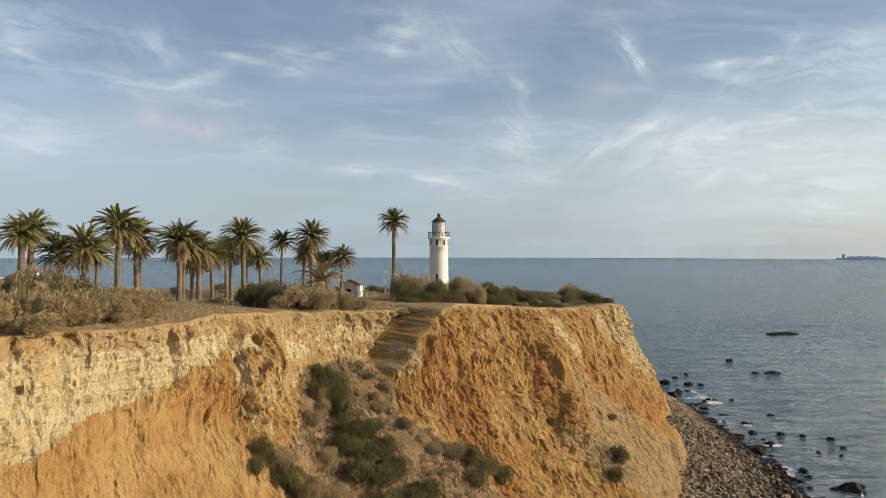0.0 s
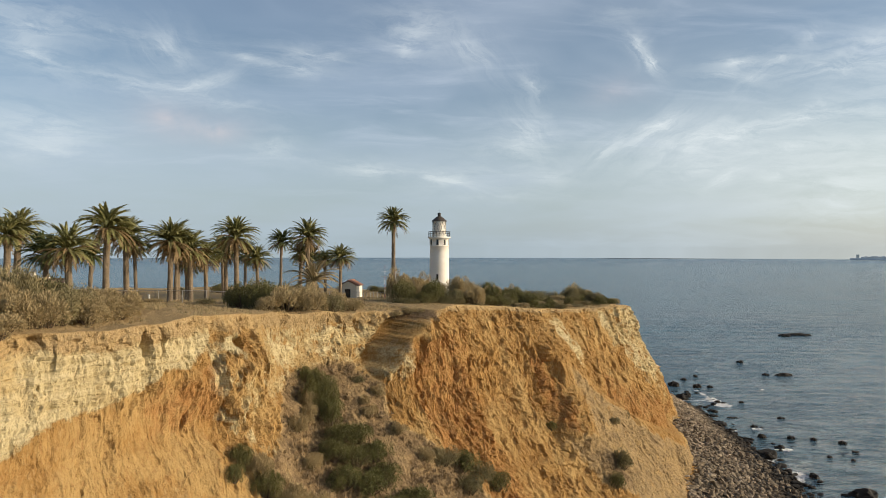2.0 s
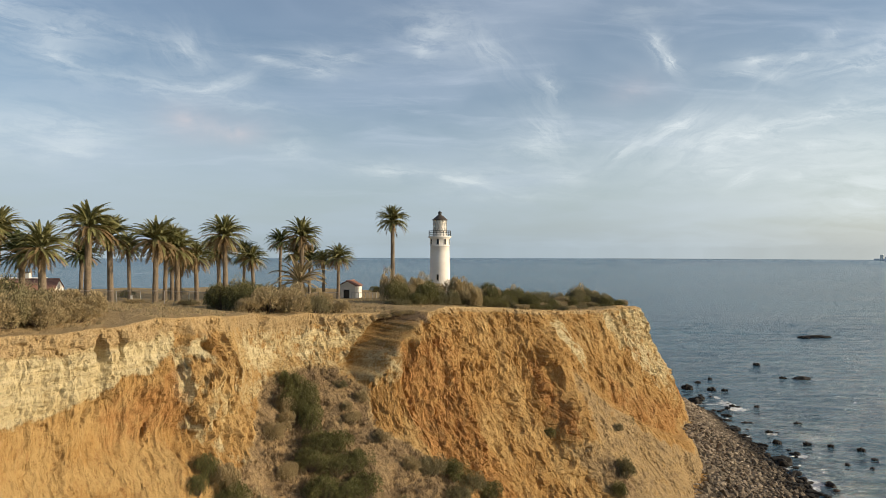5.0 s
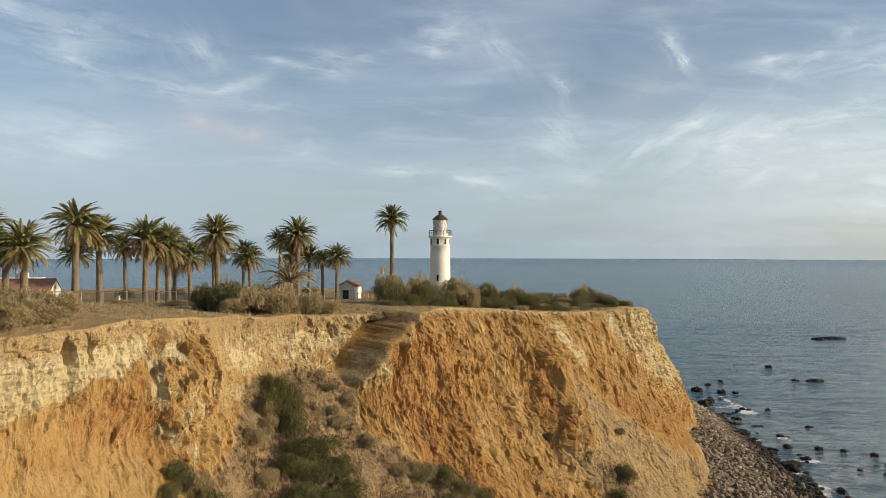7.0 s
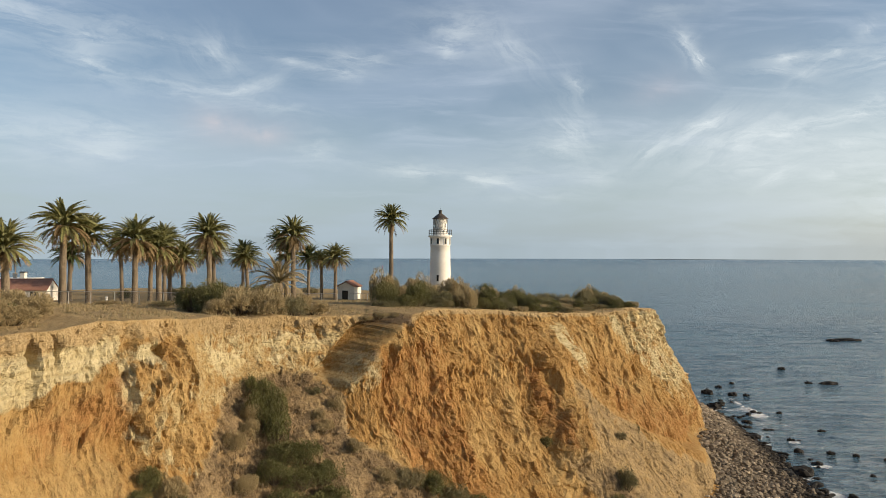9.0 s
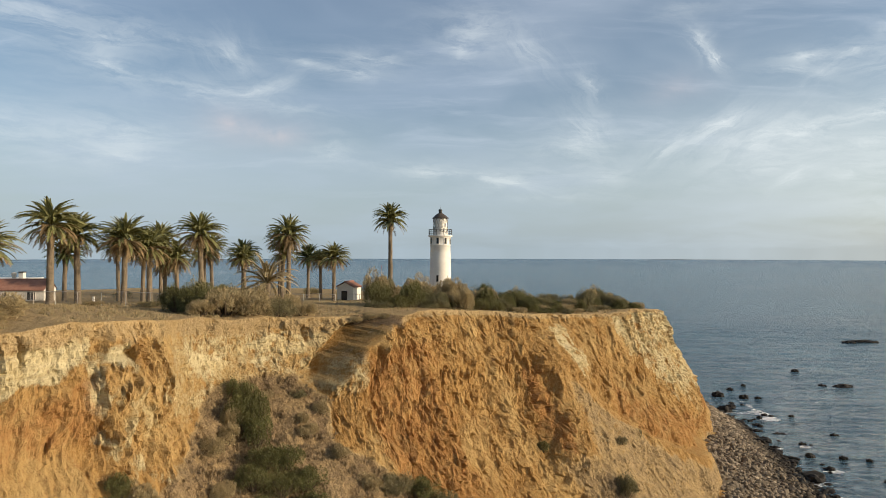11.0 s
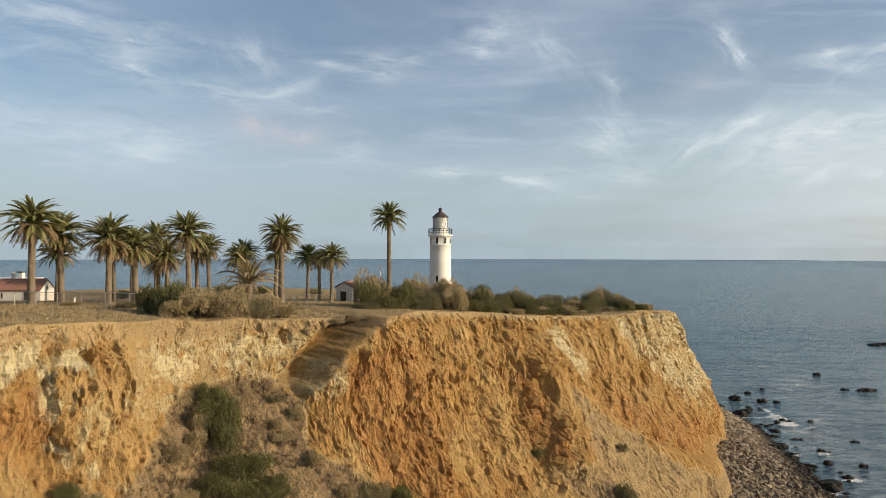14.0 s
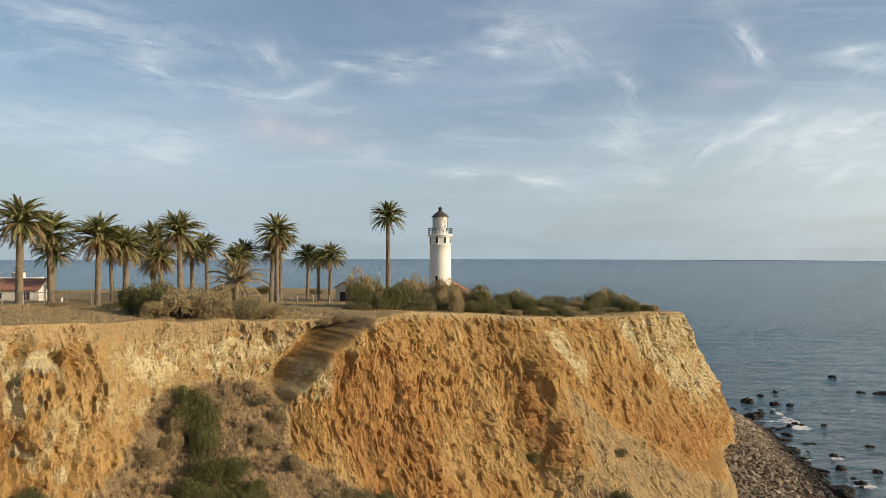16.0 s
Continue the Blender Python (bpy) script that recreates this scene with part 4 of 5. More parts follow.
# ---------------------------------------------------------------- lighthouse
def lighthouse():
    base = 40.9
    top = tagged(new("lighthouse"), "white round lighthouse tower with a dark metal lantern dome", "lighthouse")
    top.matrix_basis = pose(0, 0, base)
    h = 53.7 - base                                    # underside of the gallery
    tower = part("tower", turned([(2.3, -1.2), (2.3, 0.2), (2.22, 0.35), (2.08, h * 0.35), (1.98, h * 0.75), (1.95, h - 1.75), (2.0, h - 1.7), (2.0, h - 1.55), (1.95, h - 1.5), (1.95, h - 0.25),
                                      (2.02, h - 0.2), (2.1, h - 0.02), (2.16, h)], 72), WHITE, top)
    for f in tower.data.polygons:
        f.use_smooth = abs(f.normal.z) < 0.3
    for k in range(8):                                 # openings under the gallery, and a slit lower down
        a = radians(-104 + 45 * k)
        m = pose(0, 0, h - 1.35, 0, 0, math.degrees(a) - 90)
        win = part("window", box((0.46, 0.10, 1.15), (0, 1.93, 0)), DARK, top, "dark narrow window", m=m)
        bm = box((0.08, 0.14, 1.3), (-0.27, 1.95, -0.08))
        box((0.08, 0.14, 1.3), (0.27, 1.95, -0.08), bm=bm)
        box((0.62, 0.2, 0.08), (0, 1.97, -0.1), bm=bm)
        part("frame", bm, WHITE, win)
    for a, z in ((-104, 45.0), (60, 47.5)):
        m = pose(0, 0, z - base, 0, 0, a - 90)
        win = part("window", box((0.42, 0.12, 1.25), (0, 2.03, 0)), DARK, top, "dark narrow window", m=m)
        part("sill", box((0.6, 0.22, 0.09), (0, 2.06, -0.1), 0.015), WHITE, win)
    part("gallery_deck", turned([(1.9, h), (2.32, h + 0.02), (2.36, h + 0.1), (2.36, h + 0.28), (2.3, h + 0.34), (1.5, h + 0.36)], 72), WHITE, top, "white gallery deck")
    deck = h + 0.34
    for k in range(20):
        a = 2 * math.pi * k / 20
        c, s = 2.26 * math.cos(a), 2.26 * math.sin(a)
        part("baluster", rod((c, s, deck), (c, s, deck + 1.12), 0.032, 6), BLACK, top)
    for z, r in ((1.1, 0.04), (0.74, 0.026), (0.38, 0.026)):
        bm = bmesh.new()
        ring = []
        for k in range(60):
            a = 2 * math.pi * k / 60
            ring.append([bm.verts.new(((2.26 + r * math.cos(b)) * math.cos(a), (2.26 + r * math.cos(b)) * math.sin(a), deck + z + r * math.sin(b))) for b in (0, 1.57, 3.14, 4.71)])
        for a, b in zip(ring, ring[1:] + ring[:1]):
            for j in range(4):
                bm.faces.new((a[j], a[(j + 1) % 4], b[(j + 1) % 4], b[j]))
        part("handrail", bm, BLACK, top)
    lz = 57.35 - base                                  # eave of the dome
    part("lantern_wall", turned([(1.52, deck), (1.52, deck + 0.5), (1.46, deck + 0.56), (1.42, deck + 0.6)], 48), WHITE, top)
    part("lantern_screen", turned([(1.28, deck + 0.5), (1.28, lz)], 48), WHITE, top, "whitewashed screen behind the lantern glass")
    glass, g = material("lantern_glass")
    g.surface((0.9, 0.93, 0.92), 0.05, None, 0.0, 0.5, **{"Transmission Weight": 0.85, "Alpha": 0.35})
    pane = part("lantern_glass", turned([(1.40, deck + 0.58), (1.40, lz)], 48, cap=False), glass, top, "clear lantern glazing")
    pane.visible_shadow = False
    n_dia = 12
    for k in range(n_dia):                             # crossed glazing bars
        for s in (1, -1):
            bm = bmesh.new()
            pts = [(1.43 * math.cos(2 * math.pi * (k + s * t) / n_dia), 1.43 * math.sin(2 * math.pi * (k + s * t) / n_dia), deck + 0.58 + (lz - deck - 0.58) * t / 1.0) for t in (0, 0.25, 0.5, 0.75, 1.0)]
            for a, b in zip(pts, pts[1:]):
                rod(a, b, 0.036, 5, bm)
            part("glazing_bar", bm, LATTICE, top, "grey crossed glazing bar")
    dome = part("dome", turned([(1.5, lz - 0.04), (1.62, lz - 0.02), (1.64, lz + 0.08), (1.45, lz + 0.18), (1.12, lz + 0.5), (0.72, lz + 0.82), (0.42, lz + 1.02), (0.34, lz + 1.08)], 48), BRONZE, top, "dark weathered metal dome")
    part("vent_ball", turned([(0.3, lz + 1.05), (0.34, lz + 1.2), (0.34, lz + 1.5), (0.4, lz + 1.55), (0.4, lz + 1.6), (0.28, lz + 1.74), (0.1, lz + 1.82)], 24), BLACK, dome)
    part("lightning_rod", rod((0, 0, lz + 1.75), (0, 0, lz + 2.5), 0.025, 6, r2=0.01), BLACK, dome)
    return top


lighthouse()


# ---------------------------------------------------------------- palms
rng = random.Random(11)


def frond_mesh(name, length, start, bend, leaflet, pairs, seed, ragged=0.0):
    """A feather leaf that runs along +x from the origin: start is its first slope in degrees, bend how far it turns down."""
    r = random.Random(seed)
    steps = 12
    pts, x, z = [], 0.0, 0.0
    for i in range(steps + 1):
        t = i / steps
        a = radians(start - bend * t ** 1.35)
        pts.append((x, z, a))
        x, z = x + math.cos(a) * length / steps, z + math.sin(a) * length / steps
    verts, faces = [], []

    def at(t):
        k = min(int(t * steps), steps - 1)
        f = t * steps - k
        return [pts[k][j] * (1 - f) + pts[k + 1][j] * f for j in range(3)]
    for i in range(steps):                              # the midrib, three-sided
        for j, (px, pz, a) in enumerate((pts[i], pts[i + 1])):
            w = 0.055 * (1 - 0.85 * (i + j) / steps) + 0.008
            verts += [(px, -w, pz), (px, w, pz), (px, 0, pz - w * 1.3)]
        b = len(verts) - 6
        faces += [(b, b + 1, b + 4, b + 3), (b + 1, b + 2, b + 5, b + 4), (b + 2, b, b + 3, b + 5)]
    for i in range(pairs):
        t = 0.12 + 0.87 * i / (pairs - 1)
        px, pz, a = at(t)
        size = leaflet * (0.35 + 0.65 * math.sin(math.pi * min(1, 0.18 + 0.85 * t))) * r.uniform(0.85, 1.1)
        for side in (-1, 1):
            if r.random() < ragged:
                continue
            fwd, rise = r.uniform(0.6, 0.95) + 0.6 * t, r.uniform(0.15, 0.6) - ragged * 0.6
            d = Vector((fwd * math.cos(a) - rise * math.sin(a), side * 1.0, fwd * math.sin(a) + rise * math.cos(a))).normalized()
            w = 0.036 * r.uniform(0.85, 1.2)
            along = Vector((math.cos(a), 0, math.sin(a))) * w
            p = Vector((px, 0, pz))
            m1 = p + d * size * 0.55 - Vector((0, 0, 0.02 * size))
            tip = p + d * size - Vector((0, 0, size * r.uniform(0.10, 0.32)))
            b = len(verts)
            verts += [tuple(p - along), tuple(p + along), tuple(m1 + along * 1.1), tuple(m1 - along * 1.1), tuple(tip)]
            faces += [(b, b + 1, b + 2, b + 3), (b + 3, b + 2, b + 4, b + 4)]
    me = bpy.data.meshes.new(name)
    me.from_pydata(verts, [], [f if f[2] != f[3] else f[:3] for f in faces])
    return me


FRONDS = {"up": [frond_mesh("frond", 3.3, 82, 46, 0.44, 56, 1), frond_mesh("frond", 3.5, 70, 66, 0.46, 56, 2)],
          "mid": [frond_mesh("frond", 3.8, 52, 84, 0.50, 56, 3), frond_mesh("frond", 3.9, 36, 80, 0.52, 56, 4)],
          "low": [frond_mesh("frond", 3.7, 12, 66, 0.50, 52, 5, 0.05), frond_mesh("frond", 3.5, -12, 52, 0.50, 52, 6, 0.08)],
          "dead": [frond_mesh("dead_frond", 3.3, -22, 60, 0.62, 28, 7, 0.3), frond_mesh("dead_frond", 2.9, -48, 38, 0.55, 26, 8, 0.35)]}
for key, group in FRONDS.items():
    for me in group:
        me.materials.append(DEAD if key == "dead" else FROND)
LOW_BROWN = [me.copy() for me in FRONDS["low"]]
for me in LOW_BROWN:
    me.materials.clear()
    me.materials.append(DEAD)


# frond copies with the painted shade, for the SHADY palms
SHADED = {key: [me.copy() for me in group] for key, group in FRONDS.items() if key != "dead"}
for group in SHADED.values():
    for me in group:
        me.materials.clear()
        me.materials.append(FROND_SHADED)


def trunk_mesh(height, r0, r1, lean, seed):
    """A trunk with the lozenge scars of cut leaves and a bulge of old leaf bases under the crown."""
    sides, rows = 18, max(14, int(height / 0.16))
    j, k = np.meshgrid(np.arange(rows), np.arange(sides), indexing="ij")
    t = j / (rows - 1)
    r = r0 + (r1 - r0) * t ** 0.7 + 0.28 * r0 * np.exp(-(t * height / 0.7) ** 2)
    r = r + 0.22 * np.exp(-(((1 - t) * height - 0.5) / 0.75) ** 2)
    scar = ((j + (k % 2)) % 2) * 0.022 + 0.075 * fbm(np.stack([k * 0.5, j * 0.16, k * 0 + seed], -1).reshape(-1, 3), 2).reshape(t.shape)
    a = 2 * math.pi * (k + 0.5 * (j % 2)) / sides
    r = r + scar
    x = r * np.cos(a) + lean[0] * t ** 1.6
    y = r * np.sin(a) + lean[1] * t ** 1.6
    z = t * (height + 0.5) - 0.5
    i = np.arange(rows - 1)[:, None] * sides + np.arange(sides)[None, :]
    i2 = np.arange(rows - 1)[:, None] * sides + (np.arange(sides)[None, :] + 1) % sides
    faces = np.stack([i, i2, i2 + sides, i + sides], -1).reshape(-1, 4)
    return mesh_from("trunk", np.stack([x, y, z], -1).reshape(-1, 3), faces)


FULL, SKIRTED, SHADY = "tall date palm with a full green crown", "date palm with a thick skirt of dead brown fronds", "date palm in the grove with shade painted into its fronds, few of them dead"


def palm(x, y, crown, size=1.0, r=0.46, skirt=1.0, label="tall date palm with a full green crown on dry ground", lush=1.0):
    g = float(ground_z(x, y)[0])
    top = tagged(new("palm_tree"), label, "palm tree", group="date palms on the headland")
    top.matrix_basis = pose(x, y, g)
    h = crown - 0.75 - g
    lean = (rng.uniform(-0.35, 0.35), rng.uniform(-0.3, 0.3))
    link("trunk", trunk_mesh(h, r * 0.8, r * 0.64, lean, x), TRUNK, top)
    plan = [("up", int(30 * lush)), ("mid", int(46 * lush)), ("low", int(36 * lush)), ("dead", int(20 * skirt))]
    turn = rng.uniform(0, 360)
    for key, count in plan:
        for i in range(count):
            turn += 137.5
            low = key in ("low",) and rng.random() < 0.30 * skirt
            me = rng.choice(LOW_BROWN if low else SHADED[key] if label == SHADY and key in SHADED else FRONDS[key])
            s = size * rng.uniform(0.86, 1.1)
            lift = {"up": 0.25, "mid": 0.1, "low": -0.1, "dead": -0.35}[key] * size
            out = {"up": 0.1, "mid": 0.22, "low": 0.3, "dead": 0.34}[key]
            m = pose(lean[0], lean[1], h + lift + rng.uniform(-0.12, 0.12), 0, 0, turn) @ Matrix.Translation((out, 0, 0)) @ pose(0, 0, 0, rng.uniform(-22, 22), rng.uniform(-9, 9), 0)
            link("dead_frond" if key == "dead" or low else "frond", me, None, top, m=m @ Matrix.Diagonal((s, s, s, 1)))
    return top


PALMS = [(-9.6, -2, 57.8, 1.0, 0.56, 0.3, "slender tall date palm standing alone beside the lighthouse"),
         (-47.5, -48.8, 54.9, 1.05, 0.56, 0.9, FULL), (-46.6, -44.2, 53.7, 0.97, 0.52, 0.9, FULL), (-41.0, -43.0, 53.1, 1.05, 0.5, 1.6, SKIRTED), (-39.2, -39.5, 52.0, 0.92, 0.5, 1.4, SKIRTED),
         (-44.0, -31.5, 51.9, 0.93, 0.42, 0.4, SHADY), (-50.0, -12.0, 53.6, 0.98, 0.44, 0.8, FULL), (-46.4, -18.4, 49.6, 0.9, 0.45, 1.3, SKIRTED), (-33.2, -36.2, 54.0, 1.0, 0.48, 1.2, SKIRTED),
         (-39.0, -20.0, 51.3, 0.85, 0.45, 1.3, SKIRTED), (-43.8, -3.6, 52.1, 0.95, 0.46, 1.2, SKIRTED), (-43.7, 14.2, 50.9, 1.05, 0.45, 0.4, SHADY), (-35.7, 14.6, 53.7, 0.95, 0.42, 0.3, SHADY)]
GROVE = [(-24.4, -21.5, 54.2, 1.0, 0.5, 1.3, SKIRTED), (-26.2, -19.0, 51.2, 0.7, 0.44, 0.8, FULL), (-20.5, -2.5, 50.4, 0.9, 0.45, 1.1, SKIRTED), (-28.2, 9.3, 50.2, 0.95, 0.42, 0.3, SHADY),
         (-24.2, 3.0, 49.8, 0.7, 0.42, 1.2, SKIRTED), (-58.2, -50.6, 54.6, 0.88, 0.56, 0.9, FULL), (-57.9, -53.2, 53.8, 0.85, 0.55, 0.9, FULL), (-45.6, -62.6, 52.0, 0.9, 0.52, 1.0, FULL),
         (-50.5, -58.0, 51.2, 0.85, 0.45, 0.3, SHADY), (-64.5, -57.0, 55.4, 0.95, 0.5, 0.7, FULL), (-58.2, -11.0, 52.2, 0.9, 0.45, 0.9, FULL), (-61.7, -22.0, 50.9, 0.9, 0.45, 0.3, SHADY),
         (-40.2, -28.0, 50.6, 0.85, 0.45, 1.2, SKIRTED), (-36.0, -8.0, 50.2, 0.85, 0.44, 1.0, SKIRTED)]
for row in PALMS + GROVE:
    palm(*row[:6], label=row[6])


def young_palm(x, y):
    g = float(ground_z(x, y)[0])
    top = tagged(new("palm_tree"), "stunted young palm with dry grey fronds among the shrubs", "palm tree")
    top.matrix_basis = pose(x, y, g)
    link("trunk", trunk_mesh(3.3, 0.36, 0.32, (0.1, 0.0), 3), TRUNK, top)
    turn = 0
    for key, count in (("up", 12), ("mid", 14), ("low", 12)):
        for i in range(count):
            turn += 137.5
            me = FRONDS[key][i % 2].copy() if i < 2 else None
            if me:
                me.materials.clear()
                me.materials.append(STRAW)
                FRONDS["young_" + key + str(i)] = [me]
            s = rng.uniform(0.95, 1.25)
            link("dry_frond", FRONDS["young_" + key + str(i % 2)][0], None, top, m=pose(0.1, 0, 3.4, 0, 0, turn) @ pose(0.12, 0, 0, rng.uniform(-20, 20), rng.uniform(-8, 8), 0) @ Matrix.Diagonal((s, s, s, 1)))


young_palm(-19.7, -50.4)


# ---------------------------------------------------------------- shrubs
def shrub_meshes(name, mat, seed, leaves, leaf, shape, twiggy=False):
    """Foliage of a wide low shrub about 2 m across each way and 1 high, as single small leaves on uneven clumps, and its stems."""
    r = np.random.RandomState(seed)
    clumps = []
    for k in range(shape):
        a, d = r.uniform(0, 2 * math.pi), math.sqrt(r.uniform(0, 1)) * 0.72
        hgt = (0.64 - 0.40 * d * d) * r.uniform(0.25, 1.2)
        clumps.append((d * math.cos(a), d * math.sin(a), hgt, r.uniform(0.2, 0.36)))
    c = np.array(clumps)[r.randint(0, shape, leaves)]
    way = r.normal(size=(leaves, 3))
    way[:, 2] = np.abs(way[:, 2]) * 0.95 - 0.4
    way /= np.linalg.norm(way, axis=1)[:, None]
    p = c[:, :3] + way * (c[:, 3] * r.uniform(0.55, 1.08, leaves) ** 0.6)[:, None]
    p[:, 2] = np.maximum(p[:, 2], 0.0)
    grow = way + r.normal(size=(leaves, 3)) * (0.5 if twiggy else 0.7) + (0, 0, 0.25 if twiggy else 0.2)
    grow /= np.linalg.norm(grow, axis=1)[:, None]
    side = np.cross(grow, r.normal(size=(leaves, 3)))
    side /= np.linalg.norm(side, axis=1)[:, None]
    ln = leaf * r.uniform(0.6, 1.3, leaves)[:, None]
    wd = ln * (0.13 if twiggy else 0.34)
    v = np.stack([p, p + grow * ln * 0.5 + side * wd, p + grow * ln, p + grow * ln * 0.5 - side * wd], 1).reshape(-1, 3)
    f = np.arange(leaves * 4).reshape(-1, 4)
    me = mesh_from(name, v, f)
    me.materials.append(mat)
    bm = bmesh.new()
    for x, y, z, rad in clumps:
        rod((x * 0.2, y * 0.2, -0.12), (x, y, z + rad * 0.3), 0.022, 4, bm, 0.008)
    stem = bpy.data.meshes.new("woody_base")
    bm.to_mesh(stem)
    bm.free()
    stem.materials.append(TWIG)
    return me, stem


SHRUBS = {"sage": [shrub_meshes("foliage", SAGE, s, 6200, 0.052, 26) for s in (1, 2, 3)],
          "green": [shrub_meshes("foliage", GREEN, s, 6600, 0.050, 26) for s in (4, 5, 6)],
          "straw": [shrub_meshes("foliage", STRAW, s, 6000, 0.105, 20, True) for s in (7, 8, 9)]}
LABELS = {"sage": "grey-green coastal sage shrub on the cliff top", "green": "dense dark green shrub with small leaves", "straw": "dry brown leafless brush of thin twigs"}


def shrub(kind, x, y, wide, tall, z=None, label="", tilt=0.0):
    foliage, stems = rng.choice(SHRUBS[kind])
    g = float(ground_z(x, y)[0]) if z is None else z
    top = tagged(new("shrub"), label or LABELS[kind], "shrub", group={"sage": "sage shrubs", "green": "green shrubs", "straw": "dry brush"}[kind])
    top.matrix_basis = pose(x, y, g - 0.08, tilt, 0, rng.uniform(0, 360)) @ Matrix.Diagonal((wide / 2, wide / 2 * rng.uniform(0.85, 1.15), tall, 1))
    link("foliage", foliage, None, top)
    link("woody_base", stems, None, top)
    return top


def between(a, b, t):
    return a[0] + (b[0] - a[0]) * t, a[1] + (b[1] - a[1]) * t


# the belt before the lighthouse
BELT = [(-6.3, -43.5), (3, -35.5), (13, -24.5), (24, -13.5), (36, 5), (44, 20)]
for k in range(185):
    t = rng.random() * (len(BELT) - 1)
    i = int(t)
    x, y = between(BELT[i], BELT[i + 1], t - i)
    depth = rng.uniform(0, 13)
    x, y = x - depth * 0.45 + rng.uniform(-1, 1), y + depth * 0.85 + rng.uniform(-1, 1)
    if math.hypot(x, y) < 3.6 or x - 1.9 < -0.118 * (y + 135):
        continue
    far = t / (len(BELT) - 1)
    tall = (1.0 + 3.2 * rng.random() ** 1.8) * (1.22 - 0.28 * far) * (0.6 + 0.5 * min(1, depth / 7))
    shrub(rng.choice(("sage", "sage", "green", "green", "sage", "straw")), x, y, rng.uniform(2.8, 5.2), tall)
for x, y, w, h in ((-4.5, -8, 4.6, 5.2), (-3.0, -5, 3.4, 4.6), (-1.0, -9, 4.2, 3.6)):
    shrub("straw", x, y, w, h, label="tall grey leafless shrub beside the lighthouse")
# the clump beside the gully head
for x, y, w, h, kind in ((-27, -58.5, 4.2, 2.9, "green"), (-24.5, -59, 4.6, 3.0, "green"), (-25.6, -56.5, 4.0, 3.2, "sage"), (-21.5, -59.6, 4.4, 2.7, "straw"), (-22.5, -56.0, 4.2, 3.2, "sage"), (-18.6, -58.6, 4.0, 2.3, "straw"),
                         (-19.8, -55.0, 4.4, 2.8, "straw"), (-16.4, -56.5, 3.6, 2.0, "sage"), (-14.2, -54.5, 3.0, 1.5, "straw"), (-23.4, -61.5, 3.0, 1.6, "straw"), (-16.8, -52.5, 3.6, 2.2, "straw"), (-28.6, -56.5, 2.8, 1.7, "green")):
    shrub(kind, x, y, w * 1.12, h * 1.25)
# the mound of dry brush
for k in range(130):
    x, y = rng.uniform(-64, -31.5), rng.uniform(-95, -66)
    if x + 0.5 * (y + 80) > -32.5 or x > -34 and y < -86:
        continue
    crest = math.exp(-((x + 38.5) / 6.0) ** 2 - ((y + 86.5) / 6.5) ** 2)
    low = 0.5 if y > -77 else 1.0
    shrub(rng.choice(("straw", "straw", "sage", "sage", "straw")), x, y, rng.uniform(3.0, 5.0) * (0.6 + 0.4 * low), rng.uniform(1.5, 2.7) * (0.85 + 1.2 * crest) * low)
shrub("green", -33.2, -80.9, 1.5, 1.7)
shrub("green", -37.5, -88.5, 2.2, 1.6)
# along the fence and the far rim of the point
for x, y, w, h, kind in ((-52, 24, 5, 2.6, "green"), (-60, 18, 5, 2.2, "sage"), (-66, 6, 4, 2.0, "green"), (-31, 26, 5, 2.0, "sage"), (-22, 28, 6, 2.0, "sage"), (-15, 30, 5, 1.8, "green"), (-12, 18, 4, 2.0, "sage"), (-44, 28, 5, 2.2, "green"),
                         (-8, 14, 4, 2.2, "sage"), (-57, -50.5, 3.0, 0.9, "straw"), (-52, -51.5, 2.6, 0.7, "straw"), (-40, -52.5, 2.6, 0.8, "straw"), (-33, -53, 3, 0.9, "sage"), (-5, 10, 4, 2.6, "straw")):
    shrub(kind, x, y, w, h)
# on the face
SLOPE = [(22.6, 34.4, 0.6, 3.4, 3.4, "green"), (24.2, 34.4, 0.6, 3.6, 3.6, "green"), (23.4, 36.2, 0.1, 3.2, 2.9, "green"), (24.6, 35.8, 0.1, 2.8, 2.8, "green"), (23.4, 33.0, 0.7, 3.4, 3.0, "green"), (21.6, 34.6, 0.4, 2.6, 2.4, "straw"), (20.8, 33.6, 0.4, 2.4, 2.0, "straw"),
         (22.6, 31.2, 0.9, 4.0, 2.3, "green"), (24.8, 31.0, 0.9, 3.8, 2.2, "green"), (20.6, 30.2, 0.9, 4.0, 2.3, "green"), (23.0, 29.2, 0.9, 4.4, 2.3, "green"), (25.4, 29.2, 0.9, 3.8, 2.2, "green"), (19.6, 28.0, 0.8, 4.2, 2.4, "green"), (22.2, 27.0, 0.9, 4.6, 2.5, "green"), (24.6, 27.2, 0.8, 4.2, 2.4, "green"),
         (19.8, 25.0, 0.8, 5.0, 2.8, "green"), (23.0, 24.4, 0.8, 5.2, 2.8, "green"), (26.0, 24.6, 0.8, 4.6, 2.6, "green"), (21.4, 21.0, 0.6, 5.6, 3.0, "green"),
         (25.0, 20.4, 0.6, 5.6, 3.0, "green"), (8.4, 32.9, 0.5, 2.2, 2.0, "green"), (7.2, 32.0, 0.5, 2.2, 1.6, "green"), (9.6, 31.6, 0.6, 2.8, 2.4, "straw")]
